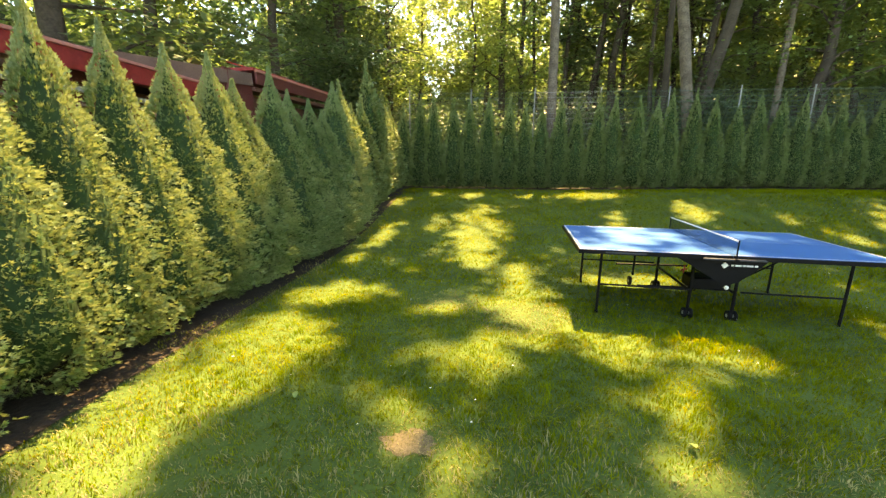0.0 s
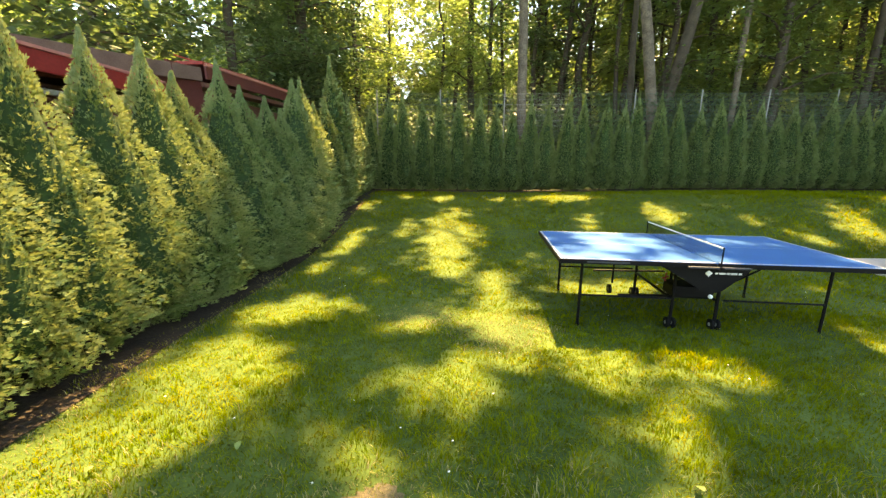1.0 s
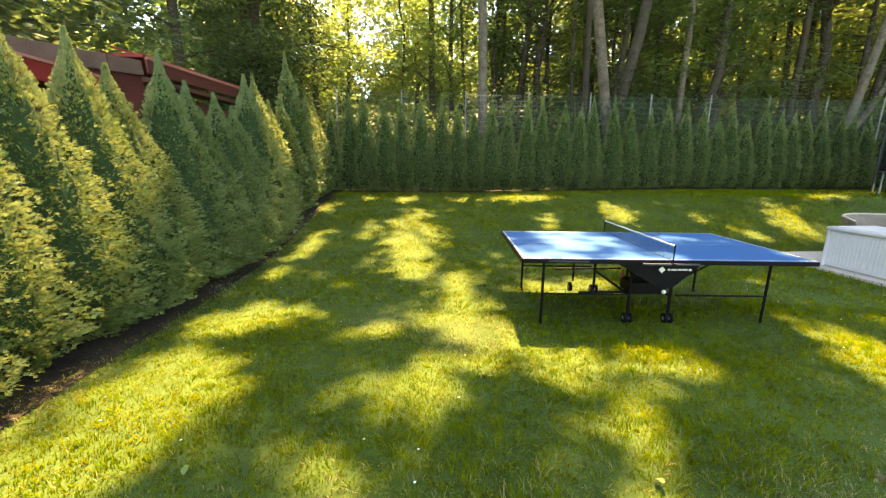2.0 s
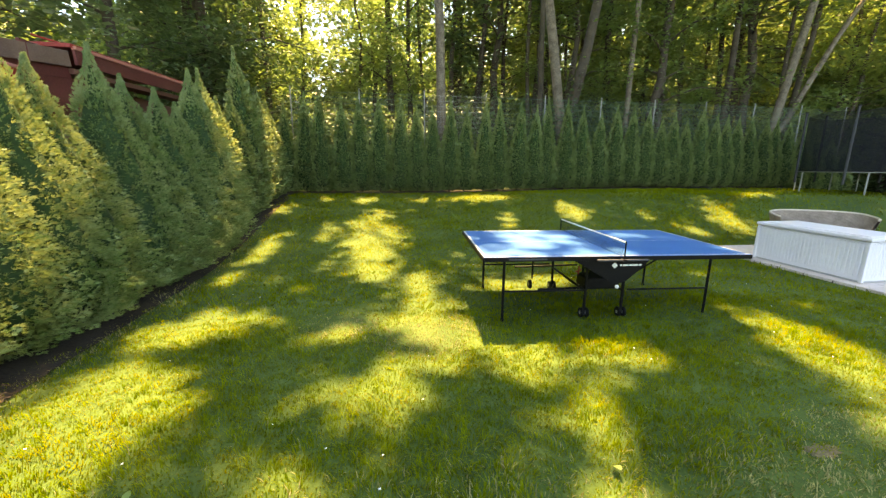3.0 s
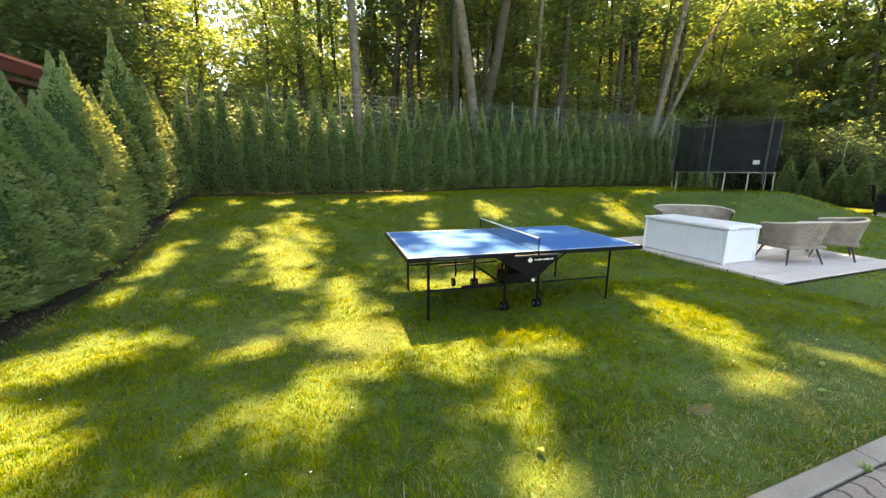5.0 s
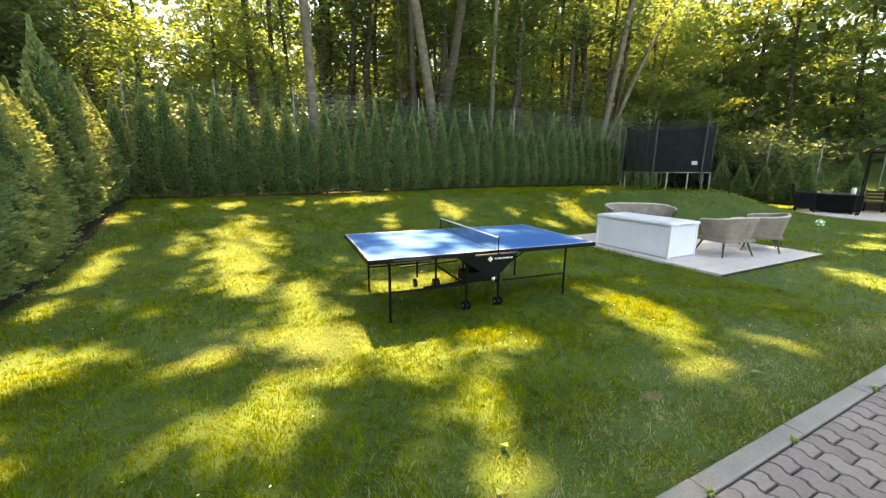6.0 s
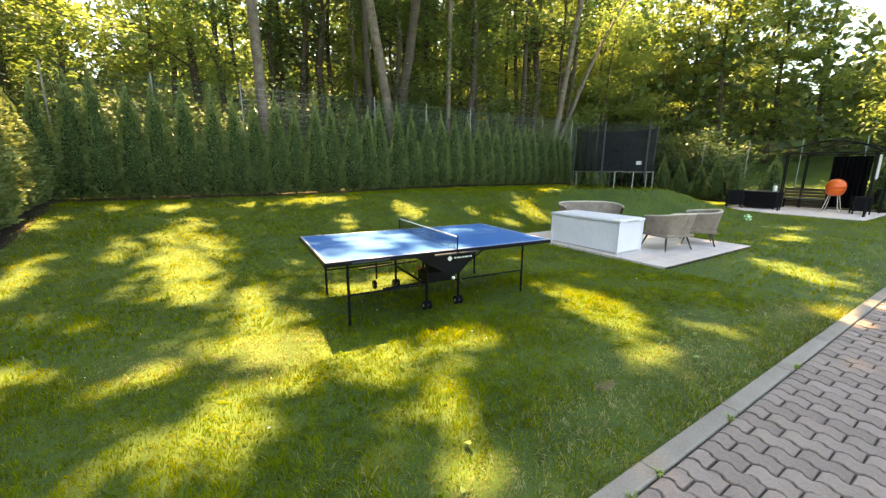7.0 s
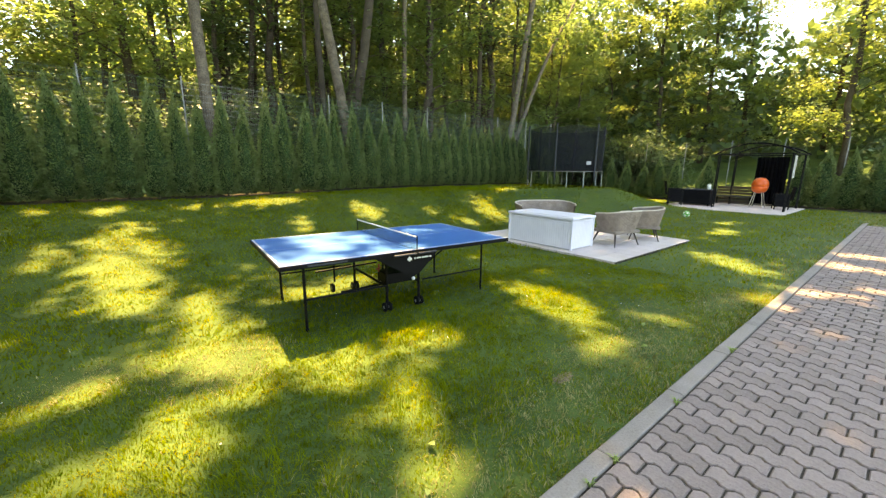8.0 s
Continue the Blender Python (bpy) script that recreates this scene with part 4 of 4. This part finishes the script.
for k in range(4):
    a = math.radians(50 + 90 * k)
    feet = []
    for da in (-0.22, 0.22):
        x, y = TR * math.cos(a + da), TR * math.sin(a + da)
        ground = float(ground_z(TX + x, TY + y)) - TZ
        feet.append((x, y, ground + 0.02))
        rod("leg", [(x, y, 0.65), (x, y, ground + 0.02)], 0.022, "steel", tramp, "galvanised steel leg")
for k in range(6):
    a = math.radians(20 + 60 * k)
    x, y = (TR + 0.05) * math.cos(a), (TR + 0.05) * math.sin(a)
    pole = rod("net_pole", [(x, y, 0.3), (x * 1.01, y * 1.01, 2.46)], 0.032, "foam", tramp, "net pole in dark foam sleeve")
    rod("cap", [(x * 1.01, y * 1.01, 2.46), (x * 1.01, y * 1.01, 2.50)], 0.036, "black", pole)
bm = bmesh.new()
prev = None
for z in np.linspace(0.69, 2.40, 8):
    sag = 0.02 * math.sin((z - 0.69) / 1.71 * math.pi)
    row = [bm.verts.new(((TR - 0.02 - sag) * math.cos(k * math.tau / 48), (TR - 0.02 - sag) * math.sin(k * math.tau / 48), z - 0.05 * (z > 2.3) * abs(math.sin(k * math.tau / 16 + 0.5)))) for k in range(48)]
    if prev:
        for k in range(48):
            bm.faces.new((prev[k], prev[(k + 1) % 48], row[(k + 1) % 48], row[k]))
    prev = row
part("safety_net", bm, "netting", tramp, "fine black mesh wall", smooth=True)
bm = bmesh.new()
box(bm, -0.11, 0.11, -0.003, 0.003, 0.92, 1.05, 0)
bmesh.ops.transform(bm, matrix=pose((TR + 0.01) * math.cos(4.35), (TR + 0.01) * math.sin(4.35), 0, 0, 0, math.degrees(4.35) + 90), verts=bm.verts)
part("tag", bm, "grey_plastic", tramp, "small pale tag on the net")

# ---- pavilion and what stands in it ----
bm = bmesh.new()
box(bm, 17.6, 21.6, -0.45, 4.1, -0.1, 0.03, 0.01)
tagged(part("pavilion_slab", bm, "slab"), "pale paved slab under the pavilion", "paving", kind="structure")
PX0, PX1, PY0, PY1 = 18.9, 21.3, -0.2, 2.2
pav = thing("garden_pavilion", "black steel garden pavilion with an open arched roof", "pavilion", pose(0, 0, 0.03))
for x in (PX0, PX1):
    for y in (PY0, PY1):
        for d in (-0.10, 0.10):
            rod("post", [(x + d, y, 0), (x + d, y, 2.25)], 0.024, "black", pav, "black steel post", 6)
    arch = [(x, PY0 - 0.15 + (PY1 - PY0 + 0.3) * k / 10, 2.25 + 0.42 * math.sin(math.pi * k / 10) ** 0.8) for k in range(11)]
    rod("arched_beam", arch, 0.03, "black", pav, "black arched roof beam", 6)
    rod("tie_beam", [(x, PY0, 2.25), (x, PY1, 2.25)], 0.022, "black", pav)
for y, z in ((PY0 - 0.1, 2.26), (PY1 + 0.1, 2.26), ((PY0 + PY1) / 2, 2.67)):
    rod("purlin", [(PX0 - 0.2, y, z), (PX1 + 0.2, y, z)], 0.024, "black", pav, "", 6)
bm = bmesh.new()
rows = []
for k in range(33):
    y = 0.42 + 1.1 * k / 32
    x = PX1 - 0.12 + 0.05 * math.sin(k * 1.5)
    rows.append((bm.verts.new((x, y - 0.15, 0.15)), bm.verts.new((x, y - 0.15, 2.2))))
for a, b in zip(rows, rows[1:]):
    bm.faces.new((a[0], b[0], b[1], a[1]))
bmesh.ops.solidify(bm, geom=bm.faces[:], thickness=0.012)
tagged(part("curtain", bm, "black_cloth"), "black cloth curtain drawn across the pavilion's back", "curtain")
bm = bmesh.new()
rows = []
for k in range(13):
    x, y = PX0 + 0.35 + 0.03 * k, PY0 - 0.01 + 0.02 * (k % 2)
    rows.append((bm.verts.new((x, y, 1.35)), bm.verts.new((x, y, 2.2))))
for a, b in zip(rows, rows[1:]):
    bm.faces.new((a[0], b[0], b[1], a[1]))
bmesh.ops.solidify(bm, geom=bm.faces[:], thickness=0.01)
tagged(part("curtain", bm, "white"), "gathered white cloth hanging at the pavilion's side", "curtain")
# kettle grill
grill = thing("kettle_grill", "bright orange kettle grill on pale splayed legs", "grill", pose(20.3, 0.95, 0.03))
bm = bmesh.new()
lathe(bm, [(0.03, 0.62), (0.16, 0.64), (0.25, 0.72), (0.29, 0.86), (0.295, 0.93)], 24)
part("bowl", bm, "orange", grill, "orange enamel bowl", smooth=True)
bm = bmesh.new()
lathe(bm, [(0.305, 0.935), (0.30, 1.02), (0.26, 1.15), (0.17, 1.25), (0.03, 1.29)], 24)
hood = part("lid", bm, "orange", grill, "orange enamel lid", smooth=True)
rod("lid_handle", [(0, -0.06, 1.29), (0, -0.06, 1.33), (0, 0.06, 1.33), (0, 0.06, 1.29)], 0.01, "black", hood)
for k in range(4):
    a = math.radians(45 + 90 * k)
    rod("leg", [(0.17 * math.cos(a), 0.17 * math.sin(a), 0.68), (0.34 * math.cos(a), 0.34 * math.sin(a), 0.0)], 0.016, "wicker_light", grill, "pale slanted leg", 8)
# low black bench with a pale jar, a chair and a side table
bench = thing("garden_bench", "dark slatted bench along the pavilion's back", "bench", pose(20.9, 2.0, 0.03))
for k in range(6):
    block("backrest_slat", (0.30, 0.33, -0.75, 0.75, 0.08 + k * 0.13, 0.20 + k * 0.13), "dark_wood", bench, "dark slat", 0.006)
for k in range(3):
    block("seat_slat", (-0.25 + k * 0.18, -0.10 + k * 0.18, -0.75, 0.75, 0.40, 0.43), "foam", bench, "dark grey slat", 0.006)
for y in (-0.7, 0.7):
    block("leg", (-0.22, -0.16, y - 0.03, y + 0.03, 0, 0.40), "black", bench, "", 0.004)
    block("leg", (0.28, 0.34, y - 0.03, y + 0.03, 0, 0.46), "black", bench, "", 0.004)
dining = thing("garden_table", "long low table with a dark glass top", "table", pose(19.6, 3.05, 0.03))
block("tabletop", (-0.45, 0.45, -0.65, 0.65, 0.70, 0.73), "foam", dining, "dark grey top", 0.006)
block("cloth", (-0.43, 0.43, -0.63, 0.63, 0.06, 0.695), "black_cloth", dining, "black cover hanging to the ground", 0.02)
for x in (-0.38, 0.38):
    for y in (-0.58, 0.58):
        block("leg", (x - 0.025, x + 0.025, y - 0.025, y + 0.025, 0, 0.70), "black", dining, "", 0.004)
def garden_chair(m, label):
    ob = thing("garden_chair", label, "chair", m, group="black garden chairs")
    block("seat", (-0.26, 0.26, -0.26, 0.26, 0.38, 0.44), "black_cloth", ob, "", 0.02)
    block("backrest", (-0.26, 0.26, 0.22, 0.28, 0.45, 0.98), "black_cloth", ob, "", 0.02, pose(0, 0, 0, -8, 0, 0))
    for x in (-0.24, 0.24):
        block("side_panel", (x - 0.012, x + 0.012, -0.2, 0.2, 0.12, 0.61), "black_cloth", ob, "", 0.004)
        block("armrest", (x - 0.03, x + 0.03, -0.24, 0.26, 0.62, 0.65), "black", ob, "", 0.006)
        for y in (-0.22, 0.22):
            block("leg", (x - 0.02, x + 0.02, y - 0.02, y + 0.02, 0, 0.62), "black", ob, "", 0.004)
garden_chair(pose(18.9, 3.75, 0.03, 0, 0, 25) @ Matrix.Diagonal((1.2, 1.2, 1.15, 1)), "black woven garden chair beside the table")
garden_chair(pose(20.2, 0.15, 0.03, 0, 0, 200), "black woven garden chair beside the grill")
jar = thing("canister", "small white canister on the dark table", "canister", pose(19.5, 2.6, 0.763))
bm = bmesh.new()
lathe(bm, [(0.06, 0), (0.075, 0.02), (0.075, 0.2), (0.05, 0.23)], 16)
part("body", bm, "white", jar, smooth=True)
rod("lid", [(0, 0, 0.23), (0, 0, 0.26)], 0.055, "grey_plastic", jar)
# tall thin poles along the eastern hedge
for y in (7.2, 5.1, 3.0, 0.9, -1.2):
    bm = bmesh.new()
    tube(bm, [(23.3, y, 0), (23.33, y, 3.1)], 0.021, 6)
    tagged(part("fence_post", bm, "steel"), "pale steel fence post beyond the hedge", "post", group="eastern fence posts")

# ---- toy ball on the lawn ----
toy = thing("toy_ball", "green and white toy ball on the lawn", "ball", pose(14.1, 1.57, float(ground_z(14.1, 1.57)) + 0.11))
bm = bmesh.new()
bmesh.ops.create_icosphere(bm, subdivisions=3, radius=0.11)
part("skin", bm, "green", toy, smooth=True)
for k in range(12):
    g = bmesh.new()
    bmesh.ops.create_icosphere(g, subdivisions=1, radius=0.11)
    g.verts.ensure_lookup_table()
    d = g.verts[k].co.normalized()
    g.free()
    bm = bmesh.new()
    bmesh.ops.create_cone(bm, cap_ends=True, segments=6, radius1=0.042, radius2=0.036, depth=0.006)
    bmesh.ops.transform(bm, matrix=Matrix.Translation(d * 0.106) @ d.to_track_quat("Z", "Y").to_matrix().to_4x4(), verts=bm.verts)
    part("patch", bm, "white", toy, "white patch")

# ---- red-brown sheds behind the western hedge ----
def board_wall(shed, x, y0, y1, z0, z1, high=0.16):
    z = z0
    while z < z1 - 0.02:
        bm = bmesh.new()
        box(bm, x - 0.03, x, y0, y1, z + 0.004, min(z + high - 0.008, z1), 0.004, None)
        part("board", bm, "brown", shed)
        z += high


def sloped(y, z, degrees_up):
    """Turns a board about the x axis round a point of its plane."""
    return Matrix.Translation((0, y, z)) @ pose(0, 0, 0, degrees_up, 0, 0) @ Matrix.Translation((0, -y, -z))


shed = thing("garden_shed", "low dark red boarded shed behind the hedge", "shed")
block("carcass", (-8.4, -5.74, -7.0, 2.3, 0, 2.50), "brown", shed, "", 0.01)
board_wall(shed, -5.70, -7.0, 2.3, 0.05, 2.48)
block("roof", (-2.9, 0.0, -7.3, 2.4, -0.03, 0.03), "felt", shed, "brown felt roof", 0.008, pose(-5.40, 0, 2.715, 0, 15, 0))
block("fascia", (-5.39, -5.35, -7.3, 2.4, 2.54, 2.75), "red", shed, "bright red fascia board", 0.006)
# lighter board: the sunlit top edge is put into its colour
block("fascia_trim", (-5.42, -5.335, -7.3, 2.4, 2.753, 2.79), "red_lit", shed, "lighter trim that paints the sunlit roof edge", 0.004)
block("gutter", (-5.68, -5.60, -7.2, 2.3, 2.36, 2.42), "grey_plastic", shed, "pale gutter under the eaves", 0.01)
block("shelf_board", (-5.69, -5.58, -3.0, 1.9, 2.20, 2.23), "felt", shed, "", 0.004)
barn = thing("garden_shed", "taller dark red shed with sloping roof edges", "shed")
block("carcass", (-9.0, -5.84, 2.5, 7.0, 0, 2.9), "brown", barn, "", 0.01)
board_wall(barn, -5.80, 2.5, 7.0, 0.05, 2.95, 0.24)
block("upper_wall", (-8.5, -5.9, 0.2, 3.4, 2.62, 2.95), "brown", barn, "", 0.006)
block("window_frame", (-5.895, -5.86, 1.9, 2.9, 2.66, 3.02), "felt", barn, "worn wooden opening under the eaves", 0.006)
block("back_fascia", (-5.53, -5.49, -0.6, 3.5, 3.02, 3.24), "felt", barn, "worn brown-red roof edge", 0.006, sloped(3.5, 3.24, 7.0))
block("verge_board", (-5.56, -5.535, -0.4, 3.5, 2.86, 3.02), "maroon", barn, "", 0.004, sloped(3.5, 3.24, 7.0))
block("roof", (-3.2, 0.0, 3.45, 7.1, 3.28, 3.34), "red", barn, "bright red sheet roof", 0.008, Matrix.Translation((-5.42, 0, 0)) @ sloped(3.5, 3.3, 2.4))
block("roof_sheet", (-1.5, 0.0, -1.1, 1.1, 0.0, 0.03), "red", barn, "bright red pitched roof sheet", 0.006, pose(-5.46, 5.95, 3.42, 2.4, 16, 0))
block("fascia", (-5.44, -5.40, 3.5, 7.0, 3.05, 3.26), "maroon", barn, "dark red fascia board", 0.006, sloped(3.5, 3.26, 2.4))
# this roof's lit edge, painted the same way
block("fascia_trim", (-5.45, -5.385, 3.5, 7.05, 3.265, 3.31), "red_lit", barn, "lighter trim that paints the sunlit roof edge", 0.004, sloped(3.5, 3.26, 2.4))
block("gable_board", (-5.58, -5.54, 2.75, 3.55, 2.4, 3.20), "maroon", barn, "dark red upright sheet", 0.006)
rod("downpipe", [(-5.52, 2.78, 0.1), (-5.52, 2.78, 3.15)], 0.035, "maroon", barn, "dark red downpipe")
block("soffit_board", (-5.79, -5.46, 3.5, 7.0, 2.92, 3.0), "brown", barn, "", 0.006, sloped(3.5, 3.26, 2.4))

# ---- weeds, stones and fallen leaves on the lawn ----
rl = random.Random(21)
def small_leaf(name, label, x, y, size, mat, group):
    bm = bmesh.new()
    n = 6
    left, right = [], []
    for k in range(n + 1):
        u = k / n
        w = size * 0.32 * math.sin(math.pi * min(1, u * 0.92 + 0.04)) ** 0.8
        zz = 0.02 + 0.18 * size * math.sin(u * 2.6)
        left.append(bm.verts.new((-w, u * size, zz + 0.15 * w))), right.append(bm.verts.new((w, u * size, zz + 0.15 * w)))
    for k in range(n):
        bm.faces.new((left[k], right[k], right[k + 1], left[k + 1]))
    bmesh.ops.remove_doubles(bm, verts=bm.verts, dist=0.0005)
    bmesh.ops.solidify(bm, geom=bm.faces[:], thickness=0.0012)
    ob = part(name, bm, mat)
    ob.matrix_basis = pose(x, y, float(ground_z(x, y)) + 0.008, rl.uniform(0, 25), rl.uniform(-20, 20), rl.uniform(0, 360))
    tagged(ob, label, "leaf", group)


for x, y, s in ((2.55, -2.05, 0.06), (3.05, -1.85, 0.06), (0.25, -1.85, 0.07), (0.05, -2.1, 0.05), (1.9, -1.0, 0.04), (-2.2, -1.7, 0.06), (-2.9, -1.9, 0.05)):
    small_leaf("fallen_leaf", "pale green leaf lying on the lawn", x, y, s, "pale_leaf", "leaves on the lawn")
daisies = []
for k in range(150):
    x, y = rl.uniform(-3.3, 9), rl.uniform(-2.2, 8)
    if bool(on_lawn(np.array([x]), np.array([y]))[0]):
        daisies.append((x, y, float(ground_z(x, y)) + 0.04, rl.uniform(0.004, 0.008)))
v = np.concatenate([np.array([[x + s * math.cos(a), y + s * math.sin(a), z + 0.003 * (i % 2)] for i, a in enumerate(np.linspace(0, math.tau, 6, endpoint=False))]) for x, y, z, s in daisies])
tagged(new("clover_flowers", mesh_of("clover_flowers", v, np.arange(len(v)).reshape(-1, 6), "white")), "tiny white clover flowers in the grass", "flowers", kind="stuff")

# ---- paved path: kerb stones and wavy pavers ----
X0, X1 = -1.0, 16.35
bm = bmesh.new()
box(bm, X0, X1, -7.5, -2.505, -0.2, 0.004, 0)
path = tagged(part("pavement", bm, "grout"), "path of grey wavy interlocking pavers", "pavement", kind="structure")
kerb_bm = bmesh.new()
box(kerb_bm, 0.002, 0.998, -2.598, -2.488, -0.15, 0.028, 0.010)
kerb_me = bpy.data.meshes.new("kerb_stone")
kerb_bm.to_mesh(kerb_me)
kerb_bm.free()
kerb_me.materials.append(MAT["kerb"])
for k in range(18):
    ob = new("kerb_stone", kerb_me)
    ob.matrix_basis = pose(X0 + k * 1.0, 0, 0.002 * math.sin(k * 2.1))
    ob.parent = path
PL, PW, GAP = 0.225, 0.132, 0.0055


def paver_outline(inset, half=False):
    """The paver's outline: straight short ends along x, wavy long sides along y."""
    wave = [(0.0, 0.0), (0.12, 0.0), (0.24, 0.023), (0.38, 0.023), (0.50, 0.0), (0.62, 0.0), (0.74, 0.023), (0.88, 0.023), (1.0, 0.0)]
    if half:
        wave = [(2 * u, w) for u, w in wave[:5]]
    length = PL / 2 if half else PL
    ys = [GAP + inset + (length - 2 * GAP - 2 * inset) * u for u, _ in wave]
    right = [(PW - GAP - inset + w, y) for (_, w), y in zip(wave, ys)]
    left = [(GAP + inset + w, y) for (_, w), y in zip(wave, ys)]
    return right + left[::-1]


def paver_arrays(z_top=0.019):
    rings = [(0.0, -0.03), (0.0, z_top - 0.006), (0.005, z_top)]
    return [[(x, y, z) for x, y in paver_outline(i)] for i, z in rings]


def paver_mesh():
    bm = bmesh.new()
    rings = [[bm.verts.new(p) for p in ring] for ring in paver_arrays()]
    n = len(rings[0])
    for a, b in zip(rings, rings[1:]):
        for k in range(n):
            bm.faces.new((a[k], a[(k + 1) % n], b[(k + 1) % n], b[k]))
    t = rings[-1]
    for k in range(8):
        bm.faces.new((t[k], t[k + 1], t[16 - k], t[17 - k]))
    me = bpy.data.meshes.new("paver")
    bm.to_mesh(me)
    bm.free()
    me.materials.append(MAT["paver"])
    return me


paver_me = paver_mesh()
rings = paver_arrays()
ring_v = np.array([rings[0], rings[2]]).reshape(-1, 3)
n = 18
ring_f = [(k, (k + 1) % n, n + (k + 1) % n, n + k) for k in range(n)] + [(n + k, n + k + 1, n + 16 - k, n + 17 - k) for k in range(8)]
rest_v, rest_f, made, ends = [], [], 0, []
cols = int((X1 - X0) / PW) - 1
for i in range(cols):
    shift = (i % 2) * PL / 2
    for j in range(21):
        x, y = X0 + 0.02 + i * PW, -2.606 - (j + 1) * PL + shift
        if y + PL > -2.601 or y < -7.3:
            continue
        dz = rl.uniform(-0.004, 0.003)
        if made < 300 and 0.3 < x < 4.2 and y > -4.4:
            ob = new("paver", paver_me)
            ob.matrix_basis = pose(x, y, dz, rl.uniform(-0.5, 0.5), rl.uniform(-0.5, 0.5), 0)
            ob.parent = path
            made += 1
        elif y > -6.2:
            rest_f.append(np.array(ring_f) + len(rest_v) * len(ring_v))
            rest_v.append(ring_v + np.array([x, y, dz]))
    if shift:
        x, y = X0 + 0.02 + i * PW, -2.606 - PL / 2
        ends.append((x, y))
rest = new("paver_rest", mesh_of("paver_rest", np.concatenate(rest_v), np.concatenate(rest_f), "paver_far"))
rest.parent = path
tagged(rest, "further grey wavy pavers", kind="stuff")

half_v = np.array([[(x, y, z) for x, y in paver_outline(i, True)] for i, z in ((0.0, -0.03), (0.004, 0.019))]).reshape(-1, 3)
half_f = np.array([(k, (k + 1) % 10, 10 + (k + 1) % 10, 10 + k) for k in range(10)] + [(10 + k, 11 + k, 18 - k, 19 - k) for k in range(4)])
edge = new("half_paver", mesh_of("half_paver", np.concatenate([half_v + np.array([x, y, 0]) for x, y in ends]), np.concatenate([half_f + k * 20 for k in range(len(ends))]), "paver_far"))
edge.parent = path
tagged(edge, "cut half pavers along the kerb", kind="stuff")

# patio slabs
slab_bm = bmesh.new()
SW = (PATIO[1] - PATIO[0]) / 9
SD = (PATIO[3] - PATIO[2]) / 9
box(slab_bm, 0.004, SW - 0.004, 0.004, SD - 0.004, 0.0, 0.048, 0.004)
slab_me = bpy.data.meshes.new("slab")
slab_bm.to_mesh(slab_me)
slab_bm.free()
slab_me.materials.append(MAT["slab"])
for i in range(9):
    for j in range(9):
        ob = new("slab", slab_me)
        ob.matrix_basis = pose(PATIO[0] + i * SW, PATIO[2] + j * SD, rl.uniform(-0.0015, 0.0015))
        ob.parent = patio

# ---- weeds in the kerb's joints ----
def weed(x, y, seed, blades, high):
    """A small tuft of bent leaves."""
    r = np.random.default_rng(seed)
    a, h = r.uniform(0, math.tau, blades), high * r.uniform(0.5, 1.2, blades)
    out = np.stack([np.cos(a), np.sin(a), 0 * a], -1)
    side = np.stack([-np.sin(a), np.cos(a), 0 * a], -1) * 0.004
    base = out * 0.008
    mid = out * (h * 0.35)[:, None] + np.stack([0 * a, 0 * a, h * 0.8], -1)
    tip = out * (h * 1.0)[:, None] + np.stack([0 * a, 0 * a, h * 0.9], -1)
    v = np.stack([base - side, base + side, mid + side, mid - side, tip], 1).reshape(-1, 3)
    i = np.arange(blades)[:, None] * 5
    f = np.concatenate([i + [0, 1, 2], i + [0, 2, 3], i + [3, 2, 4]])
    ob = new("weed", mesh_of("weed", v, f, "pale_leaf"))
    ob.matrix_basis = pose(x, y, 0.012)
    tagged(ob, "small green weed growing in the kerb joint", "weed", group="kerb weeds")


for k, (x, y) in enumerate(((0.73, -2.602), (0.99, -2.602), (1.85, -2.602), (3.1, -2.602))):
    weed(x, y, 300 + k, 14 if k < 3 else 22, 0.05)
